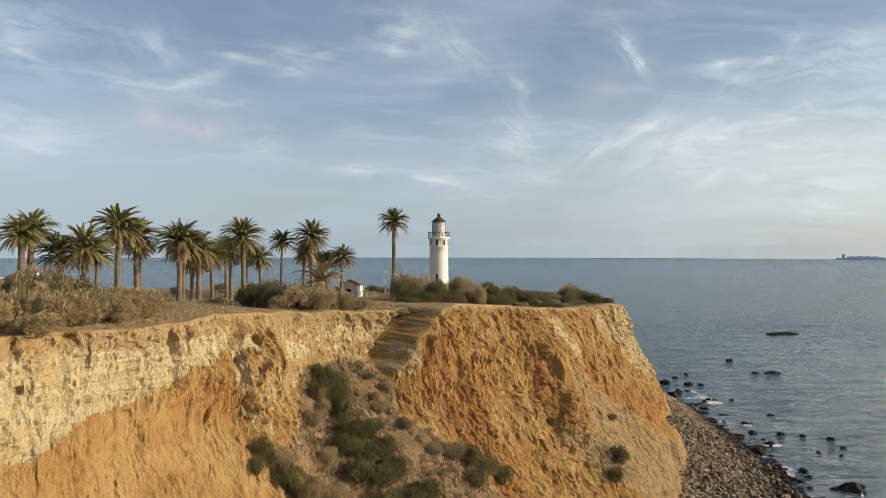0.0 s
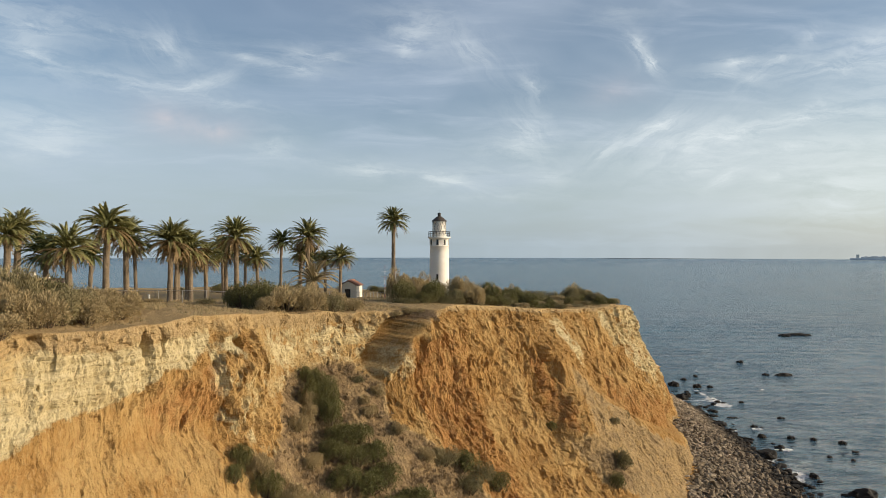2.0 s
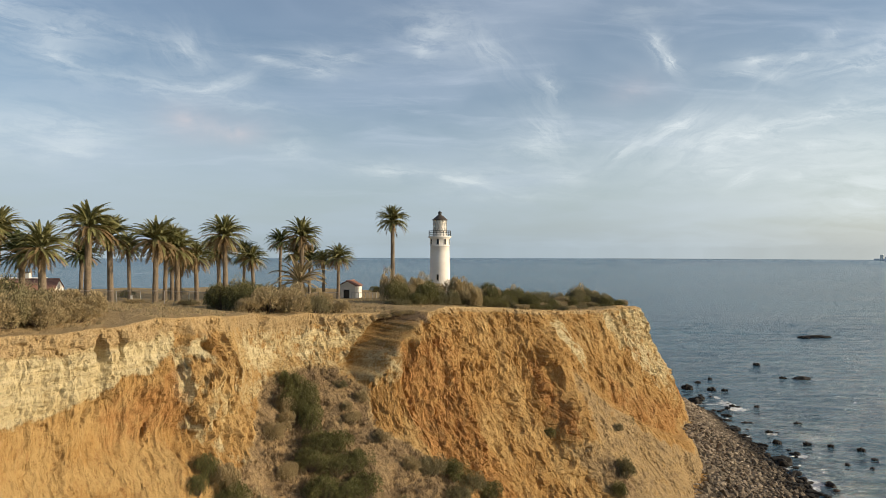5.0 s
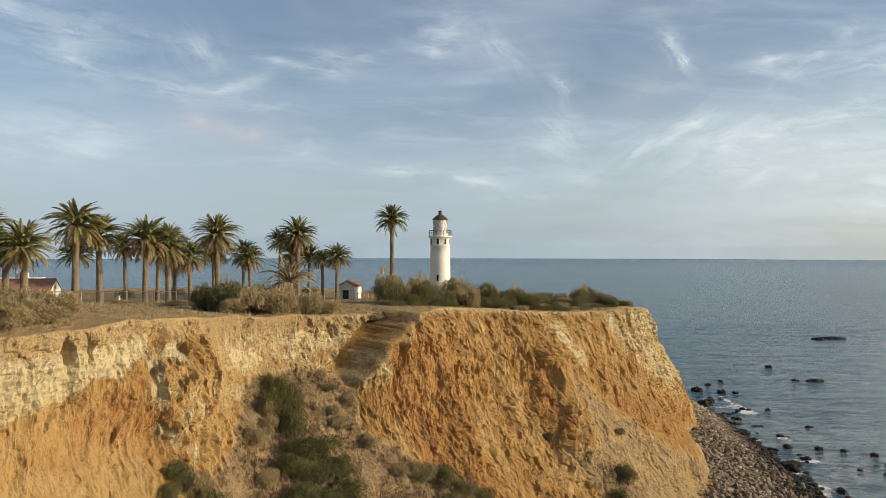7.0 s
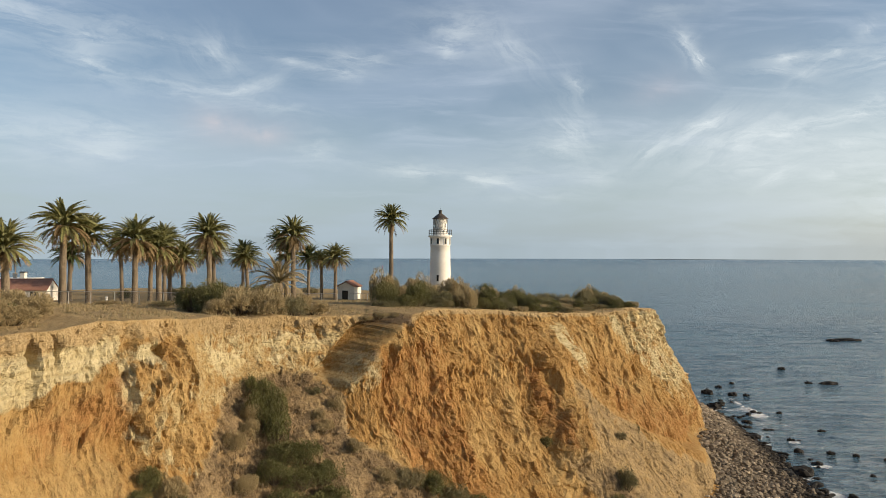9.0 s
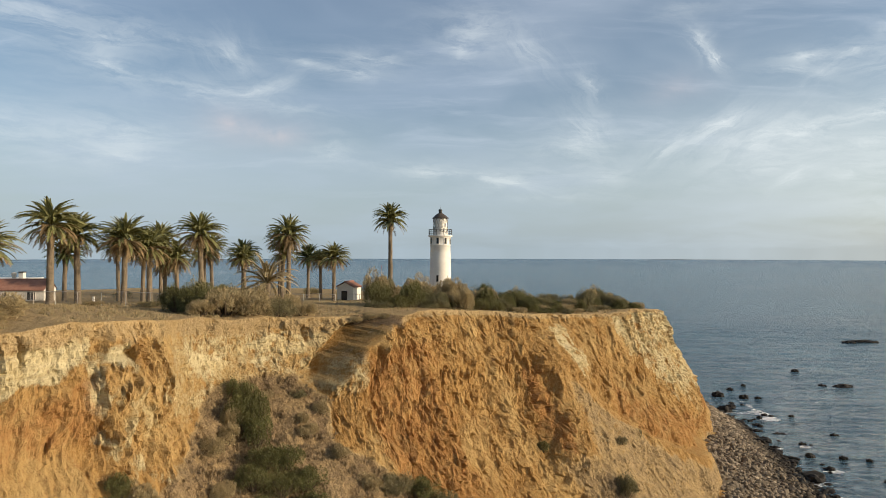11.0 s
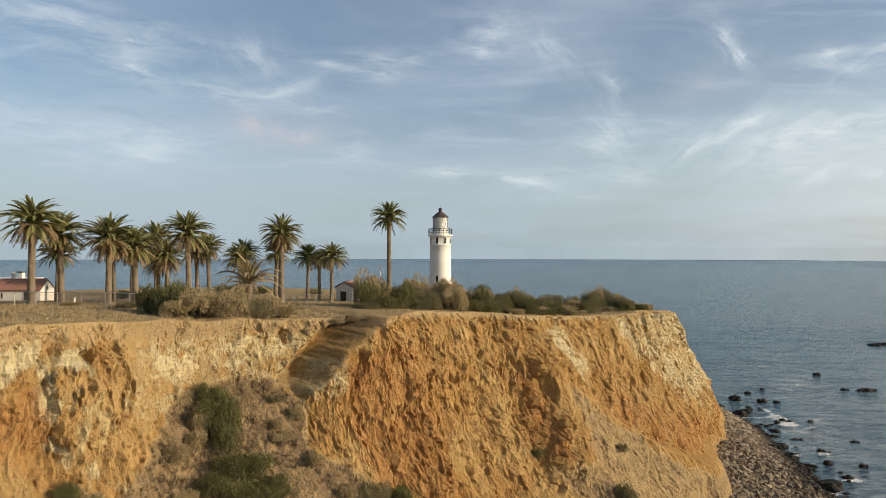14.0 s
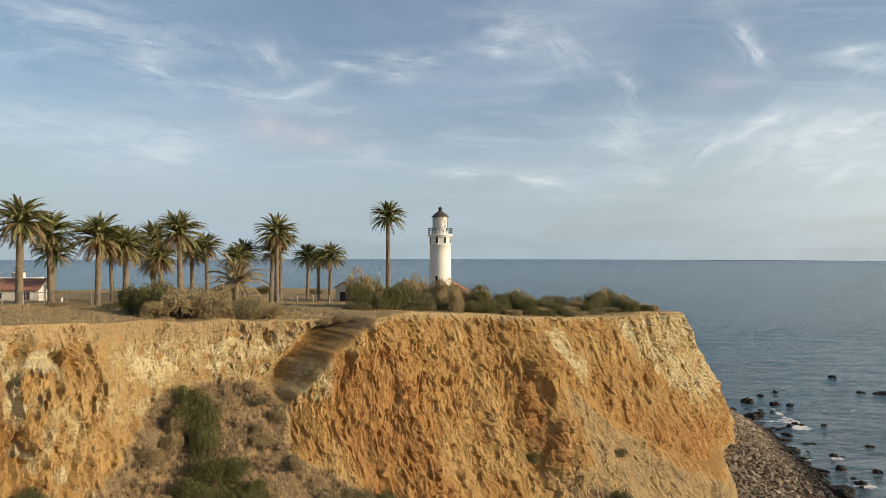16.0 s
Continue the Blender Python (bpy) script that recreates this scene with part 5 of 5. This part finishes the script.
SLOPE_BRUSH = [(9.8, 30.0, 0.6, 3.2, 2.6, "green"), (11.2, 28.6, 0.6, 3.6, 2.8, "straw"), (13.2, 27.4, 0.6, 3.8, 2.8, "straw"), (10.8, 26.6, 0.4, 4.0, 3.0, "green"), (28.6, 32.8, 0.3, 2.6, 1.4, "straw"),
         (35.0, 26.6, 0.4, 4.0, 2.4, "sage"), (38.0, 25.2, 0.4, 4.2, 2.6, "green"), (41.0, 23.4, 0.4, 4.2, 2.6, "sage"), (44.0, 21.4, 0.4, 4.0, 2.4, "green"),
         (36.4, 23.2, 0.4, 4.0, 2.4, "sage"), (65.2, 23.8, 0.4, 2.0, 1.6, "green"), (74.2, 16.8, 0.4, 4.0, 3.4, "sage"), (70.4, 15.0, 0.4, 3.2, 2.6, "green"),
         (87.5, 21.4, 0.4, 3.0, 1.8, "sage"), (80, 22.4, 0.4, 2.2, 1.2, "sage"), (31.0, 34.4, 0.3, 2.2, 1.6, "straw"), (18.6, 33.0, 0.3, 2.6, 2.0, "straw")]
SLOPE_TUFTS = [(28.5, 33.9, 0.3, 2.4, 1.3, "straw"), (30.4, 30.6, 0.3, 2.8, 1.6, "straw"), (31.6, 27.6, 0.3, 3.0, 1.8, "straw"), (29.8, 36.0, 0.2, 2.2, 1.1, "sage"),
         (40.0, 42.9, -0.4, 2.4, 1.0, "straw"), (42.0, 43.1, -0.3, 2.6, 1.0, "straw"), (44.0, 43.0, -0.3, 2.4, 0.9, "straw"), (17.6, 30.0, 0.3, 2.6, 1.8, "straw"), (26.4, 36.2, 0.2, 2.2, 1.2, "straw")]
for u, z, out, w, h, kind in SLOPE + SLOPE_BRUSH + SLOPE_TUFTS:
    p = cliff_point(u, z, out)
    shrub(kind, p.x, p.y, w, h, z - 0.4, {"green": "dark green shrub rooted on the cliff slope", "straw": "dry straw-coloured brush on the cliff slope", "sage": "grey-green shrub on the cliff slope"}[kind])

# ---------------------------------------------------------------- buildings
def tile_roof(parent, x0, x1, y0, y1, eave, ridge, name="roof"):
    """A gabled roof along x with rounded clay tile rows, each slope a part."""
    mid = (y0 + y1) / 2
    for side in (-1, 1):
        ye = y0 if side < 0 else y1
        cols = max(8, int((x1 - x0) / 0.055))
        xs = np.linspace(x0, x1, cols)
        ts = np.linspace(0, 1, 14)
        X, T = np.meshgrid(xs, ts, indexing="ij")
        wave = 0.05 * np.abs(np.sin(X / 0.26 * math.pi))
        stepz = 0.03 * (1 - (T * 9) % 1)
        Y = ye + (mid - ye) * T
        Z = eave + (ridge - eave) * T + wave + stepz
        v = np.stack([X, Y, Z], -1).reshape(-1, 3)
        lower = v - (0, 0, 0.14)
        f = grid_faces(len(xs), len(ts))
        me = mesh_from("roof_slope", np.concatenate([v, lower]), np.concatenate([f, f[:, ::-1] + len(v)]))
        link("roof_slope", me, TILE, parent, "red clay barrel-tile roof")
    bm = rod((x0 - 0.02, mid, ridge + 0.06), (x1 + 0.02, mid, ridge + 0.06), 0.13, 8)
    part("ridge_tiles", bm, TILE, parent)


def window_in(parent, w, h, m):
    win = part("window", box((w, 0.06, h), (0, 0, 0)), DARK, parent, "dark glazed window", m=m)
    bm = box((w + 0.16, 0.09, 0.09), (0, -0.04, -0.09))
    box((w + 0.16, 0.09, 0.09), (0, -0.04, h), bm=bm)
    for x in (-w / 2 - 0.04, 0, w / 2 + 0.04):
        box((0.07, 0.09, h), (x, -0.04, 0), bm=bm)
    part("window_frame", bm, WHITE, win)
    return win


def gabled(name, label, w, d, eave, ridge, m, windows=(), door=None):
    top = tagged(new(name), label, "house")
    top.matrix_basis = m
    bm = bmesh.new()
    pts = [(0, -0.8), (d, -0.8), (d, eave), (d / 2, ridge - 0.05), (0, eave)]
    ends = [[bm.verts.new((x, y, z)) for y, z in pts] for x in (-w / 2, w / 2)]
    bm.faces.new(ends[0])
    bm.faces.new(ends[1][::-1])
    for k in range(5):
        bm.faces.new((ends[0][k], ends[1][k], ends[1][(k + 1) % 5], ends[0][(k + 1) % 5]))
    part("wall_shell", bm, STUCCO, top, "cream stucco walls")
    tile_roof(top, -w / 2 - 0.25, w / 2 + 0.12, -0.35, d + 0.35, eave - 0.05, ridge + 0.1)
    for x, z, ww, hh in windows:
        window_in(top, ww, hh, pose(x, -0.01, z))
    if door:
        x, ww, hh = door
        part("door", box((ww, 0.08, hh), (x, -0.02, 0.0), 0.01), DARK, top, "dark wooden door")
    return top


gz = lambda x, y: float(ground_z(x, y)[0])
house = gabled("house", "low white stucco keeper's house with a red tile roof", 17.0, 6.4, 2.5, 4.2, pose(-80.2, -13.2, gz(-72, -11) - 0.5, 0, 0, 14),
               [(6.4, 0.7, 1.3, 1.45), (2.0, 1.0, 0.7, 1.0), (0.6, 1.0, 0.7, 1.0), (-4.5, 0.8, 1.3, 1.4)])
side_win = window_in(house, 0.6, 0.7, pose(8.51, 3.2, 2.4, 0, 0, 90))
back_house = tagged(new("house"), "flat-roofed white annex with a parapet behind the keeper's house", "house")
back_house.matrix_basis = pose(-88.6, 0, gz(-82, 0) - 0.6)
part("wall_shell", box((15, 6, 5.2), (0, 0, -0.5), 0.03), STUCCO, back_house)
part("parapet", box((15.3, 6.3, 0.3), (0, 0, 4.7), 0.03), WHITE, back_house)
chimney = part("chimney", box((0.9, 0.9, 1.15), (6.6, -2.0, 5.0), 0.03), STUCCO, back_house)
part("chimney_cap", box((1.15, 1.15, 0.2), (6.6, -2.0, 6.15), 0.03), BLACK, chimney)
part("roof_vent", turned([(0.35, 5.0), (0.35, 5.7), (0.5, 5.75), (0.45, 6.05), (0.1, 6.2)], 16), STEEL, back_house, "round metal roof vent", m=pose(4.6, -1.5, 0))

hut = gabled("pump_hut", "small white hut with a red tile roof and dark door", 3.5, 3.6, 2.7, 3.6, pose(-17.1, 4.7, gz(-18, 5), 0, 0, 72), [])
part("door", box((0.08, 1.3, 1.85), (-1.76, 1.97, 0.0), 0.01), DARK, hut, "dark wooden door")
gabled("signal_house", "white signal house with a red tile roof beyond the lighthouse", 8.0, 9.4, 2.1, 4.8, pose(4.1, 42.0, gz(1, 42) - 1.4, 0, 0, 90), [])


# ---------------------------------------------------------------- fences, posts and poles
mesh_wire, w = material("chain_link")
xyz = w.add("ShaderNodeTexCoord").outputs["Object"]
sep = w.add("ShaderNodeSeparateXYZ")
w.put(sep.inputs[0], xyz)
diag = lambda sgn: w.math("GREATER_THAN", w.math("PINGPONG", w.math("ADD", sep.outputs[0], w.math("MULTIPLY", sep.outputs[2], sgn)), 0.05), 0.0458)
wires = w.math("MAXIMUM", diag(1.0), diag(-1.0))
w.surface((0.42, 0.38, 0.31), 0.5, None, 0.3, 0.4, Alpha=wires)


def fence(label, pts, height, spacing, mesh=True, post=0.06):
    top = tagged(new("fence"), label, "fence")
    top.matrix_basis = pose(pts[0][0], pts[0][1], gz(*pts[0]))
    inv = top.matrix_basis.inverted()
    for a, b in zip(pts, pts[1:]):
        length = math.hypot(b[0] - a[0], b[1] - a[1])
        count = max(1, round(length / spacing))
        prev = None
        for k in range(count + 1):
            x, y = between(a, b, k / count)
            foot = inv @ Vector((x, y, gz(x, y) - 0.3))
            head = inv @ Vector((x, y, gz(x, y) + height))
            if k < count or b == pts[-1]:
                part("post", rod(foot, head, post, 8), STEEL, top)
            if prev:
                part("rail", rod(prev[1], head, 0.045, 6), STEEL, top)
                if mesh:
                    d = head - prev[1]
                    run = math.hypot(d.x, d.y)
                    bm = bmesh.new()
                    for z in (0.003, -0.003):
                        bm.faces.new([bm.verts.new(q) for q in ((0, z, 0.32), (run, z, 0.32), (run, z, height + 0.28), (0, z, height + 0.28))])
                    turn = Matrix.Translation(prev[0]) @ Matrix.Rotation(math.atan2(d.y, d.x), 4, "Z")
                    shear = Matrix.Identity(4)
                    shear[2][0] = d.z / run
                    part("chain_link_panel", bm, mesh_wire, top, m=turn @ shear)
            prev = (foot, head)
    return top


fence("galvanised chain-link fence along the dry cliff top", [(-72, -46.5), (-58, -48.5), (-43, -50.5), (-30, -52.5), (-23, -51)], 1.65, 3.2)
fence("galvanised chain-link fence between the palms", [(-38, -7), (-28, -8), (-19, -9)], 1.35, 2.6)
fence("low metal paling fence beside the white hut", [(-18.2, 1.5), (-11.5, -1.5)], 1.3, 0.8, mesh=False)
post = tagged(new("marker_post"), "short white painted marker post by the fence", "post")
post.matrix_basis = pose(-41.5, -49.6, gz(-41.5, -49.6))
part("shaft", box((0.22, 0.22, 1.25), (0, 0, -0.2), 0.02), WHITE, post)
part("cap", box((0.27, 0.27, 0.08), (0, 0, 1.05), 0.02), STEEL, post)
sign = tagged(new("warning_sign"), "small blank white notice on the chain-link fence", "sign")
sign.matrix_basis = pose(-26.0, -8.15, gz(-26.0, -8.2) + 0.5, 0, 0, -6)
part("panel", box((0.42, 0.03, 0.5), (0, -0.06, 0), 0.008), WHITE, sign)

pole = tagged(new("signal_mast"), "thin red and white banded mast near the lone palm", "mast")
pole.matrix_basis = pose(-11.4, -1.0, gz(-11.4, -1))
RED = mat_plain("red_paint", (0.32, 0.04, 0.03), (0.42, 0.07, 0.05), 4.0, 0.6)
for k in range(7):
    part("band", rod((0, 0, -0.3 if k == 0 else k), (0, 0, k + 1), 0.06 - 0.004 * k, 8), RED if k % 2 == 0 else WHITE, pole, "red painted band" if k % 2 == 0 else "white painted band")
part("crossarm", rod((-0.7, 0, 4.6), (0.7, 0, 4.6), 0.03, 6), STEEL, pole)
part("crossarm", rod((-0.4, 0, 5.6), (0.4, 0, 5.6), 0.03, 6), STEEL, pole)


# ---------------------------------------------------------------- rocks in the water and stones on the shore
def rock_mesh(name, seed, detail=2, rough=0.5):
    bm = bmesh.new()
    bmesh.ops.create_icosphere(bm, subdivisions=detail, radius=1.0)
    co = np.array([v.co for v in bm.verts])
    k = 1 + rough * fbm(co * 1.1 + seed * 9.1, 3) + 0.25 * rough * fbm(co * 3.1 + seed, 2)
    flat = np.where(co[:, 2] > 0.55, 0.82, 1.0)
    for v, s, fl in zip(bm.verts, k, flat):
        v.co *= float(s)
        v.co.z *= float(fl)
    me = bpy.data.meshes.new(name)
    bm.to_mesh(me)
    bm.free()
    return me


ROCKS = [rock_mesh("rock", s, 3, 0.75) for s in range(6)]
for me in ROCKS:
    me.materials.append(ROCK)


def sea_rock(x, y, a, b, h, turn=0.0, lift=0.0):
    ob = link("sea_rock", rng.choice(ROCKS), None, m=pose(x, y, lift - 0.15 * h, 0, 0, turn) @ Matrix.Diagonal((a, b, h, 1)))
    return tagged(ob, "wet black rock breaking the sea surface" if a < 4 else "long low black reef rock in the sea", "rock", group="sea rocks")


for row in SEA_ROCKS:
    sea_rock(*row)
for k in range(150):
    u = rng.uniform(96, 224)
    shore = float(curve_at(np.array([u]), sorted(SHORE), [SHORE[q] for q in sorted(SHORE)])[0])
    d = shore + rng.uniform(-5, 2) + (rng.expovariate(1 / 7.0) if k % 2 else 0)
    x, y = ORIGIN[0] + u * ALONG[0] + d * OUT[0], ORIGIN[1] + u * ALONG[1] + d * OUT[1]
    s = rng.uniform(0.4, 0.9) * (1.7 if rng.random() < 0.2 else 1)
    sea_rock(x, y, s * rng.uniform(0.9, 1.6), s, s * rng.uniform(0.45, 0.8), rng.uniform(0, 360), max(0.0, shore - d) * 0.3)

PEBBLES = [rock_mesh("boulder", 20 + s, 1, 0.6) for s in range(8)]
for me in PEBBLES:
    me.materials.append(STONE)
US = sorted(SHORE)


def beach_place(u, t):
    """A spot on the beach, t from 0 at the cliff's foot to 1 at the water."""
    foot = face_out(u, np.full(len(u), 7.0))
    shore = curve_at(u, US, [SHORE[q] for q in US])
    d = foot + np.maximum(shore - foot, 4) * t
    x, y = ORIGIN[0] + u * ALONG[0] + d * OUT[0], ORIGIN[1] + u * ALONG[1] + d * OUT[1]
    z = 7.0 * np.where(t < 1, np.abs(1 - t) ** 1.15, -(t - 1) * 0.8)
    return x, y, z + 0.45 * fbm(np.stack([x, y, 0 * x], -1) * 0.35, 3)


r = np.random.RandomState(5)
pile = tagged(new("boulder_beach"), "bank of loose grey and brown beach boulders at the cliff foot", "boulders", kind="structure")
uu, tt = r.uniform(100, 150, 280), r.uniform(0.05, 0.95, 280)
for x, y, z in zip(*beach_place(uu, tt)):
    s = r.uniform(0.45, 0.95)
    link("boulder", PEBBLES[r.randint(8)], None, pile, m=pose(x, y, z + 0.15 * s, r.uniform(0, 360), r.uniform(0, 360), r.uniform(0, 360)) @ Matrix.Diagonal((s * r.uniform(0.8, 1.4), s, s * 0.75, 1)))
count = 9000
uu, tt = r.uniform(84, 215, count), r.uniform(0.0, 1.06, count)
x, y, z = beach_place(uu, tt)
shapes = []
for me in PEBBLES:
    co = np.zeros(len(me.vertices) * 3)
    me.vertices.foreach_get("co", co)
    shapes.append((co.reshape(-1, 3), np.array([p.vertices[:] for p in me.polygons])))
V, F, at = [], [], 0
size = r.uniform(0.16, 0.44, count) * np.where(r.uniform(size=count) < 0.15, 1.7, 1.0)
for k in range(count):
    co, fc = shapes[k % 8]
    q = Euler(r.uniform(0, 6.28, 3)).to_matrix()
    co = co @ np.array(q).T * size[k] * (1.2, 0.9, 0.75) + (x[k], y[k], z[k] + 0.1 * size[k])
    V.append(co)
    F.append(fc + at)
    at += len(co)
me = mesh_from("shingle", np.concatenate(V), np.concatenate(F))
isle, sn = material("shingle_stone")
rnd = sn.add("ShaderNodeNewGeometry").outputs["Random Per Island"]
here = sn.add("ShaderNodeNewGeometry").outputs["Position"]
wetness = sn.add("ShaderNodeSeparateXYZ")
sn.put(wetness.inputs[0], here)
wet = sn.range(wetness.outputs[2], 0.8, 3.4, 0.13, 1.0)
tone = sn.mix(sn.math("FRACT", sn.math("MULTIPLY", rnd, 7.3)), sn.mix(rnd, (0.05, 0.038, 0.026), (0.44, 0.36, 0.255)), (0.17, 0.13, 0.085))
sn.surface(sn.mix(1.0, tone, wet, "MULTIPLY"), 0.8, sn.bump(sn.noise(here, 5, 4), 0.4, 0.05), spec=0.25)
shingle = link("shingle", me, isle, pile)
shingle["kind"] = "stuff"

# ---------------------------------------------------------------- a ship on the horizon
ship = tagged(new("cargo_ship"), "distant loaded container ship on the horizon, with haze painted into its colours", "ship")
ship.matrix_basis = pose(2743, 3640, 0, 0, 0, -35.5)
# hull and container colours are lightened to stand in for haze
HULL = mat_plain("hazed_hull_paint", (0.72, 0.74, 0.76), (0.80, 0.81, 0.82), 0.05, 0.6)
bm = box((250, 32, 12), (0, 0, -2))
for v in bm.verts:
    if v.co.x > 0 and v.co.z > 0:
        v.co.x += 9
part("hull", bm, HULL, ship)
part("bridge", box((16, 26, 22), (-86, 0, 10), 0.5), WHITE, ship)
BOXES = mat_plain("hazed_container_paint", (0.66, 0.66, 0.67), (0.78, 0.77, 0.76), 0.05, 0.7)
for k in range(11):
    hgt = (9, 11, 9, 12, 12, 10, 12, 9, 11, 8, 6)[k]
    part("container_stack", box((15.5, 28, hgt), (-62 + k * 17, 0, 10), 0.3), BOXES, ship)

# ---------------------------------------------------------------- grass and low scrub
def tufts(name, label, places, blades, tall, mat, seed):
    """Bunches of thin upright blades, joined."""
    g = np.random.RandomState(seed)
    P = np.repeat(np.asarray(places), blades, 0)
    c = len(P)
    a = g.uniform(0, 2 * math.pi, c)
    lean = g.uniform(0.1, 0.9, c)
    root = P + np.stack([g.normal(0, 0.12, c), g.normal(0, 0.12, c), np.zeros(c) - 0.05], -1)
    h = tall * g.uniform(0.5, 1.3, c)
    tip = root + np.stack([np.cos(a) * lean * h, np.sin(a) * lean * h, h * np.sqrt(1.05 - lean ** 2 * 0.8)], -1)
    side = np.stack([-np.sin(a), np.cos(a), 0 * a], -1) * 0.035
    v = np.stack([root - side, root + side, tip], 1).reshape(-1, 3)
    me = mesh_from(name, v, np.arange(c * 3).reshape(-1, 3))
    return tagged(link(name, me, mat), label, "grass", kind="stuff")


r = np.random.RandomState(3)
k = 12000
x, y = r.uniform(-66, 44, k), r.uniform(-92, 20, k)
u, d = to_uv(x, y)
edge = face_out(u, curve_at(u, sorted(TOP), [TOP[q] for q in sorted(TOP)]))
keep = (d < edge - 0.6) & (d > edge - 42) & (perlin(np.stack([x * 0.15, y * 0.15, 0 * x], -1)) > -0.15)
x, y = x[keep], y[keep]
tufts("dry_grass", "short dry straw-coloured grass on the cliff top", np.stack([x, y, ground_z(x, y)], -1), 9, 0.36, STRAW, 4)
k = 2600
u, z = r.uniform(15, 50, k), r.uniform(16, 38, k)
zn = zones(u, z, np.stack([u, 0 * u, z], -1))
keep = zn[5] > 0.5
u, z = u[keep], z[keep]
d = face_out(u, z) + 0.1
tufts("dry_scrub", "low brown dry scrub on the gully slope", np.stack([ORIGIN[0] + u * ALONG[0] + d * OUT[0], ORIGIN[1] + u * ALONG[1] + d * OUT[1], z - 0.1], -1), 16, 0.5, SCRUB, 6)
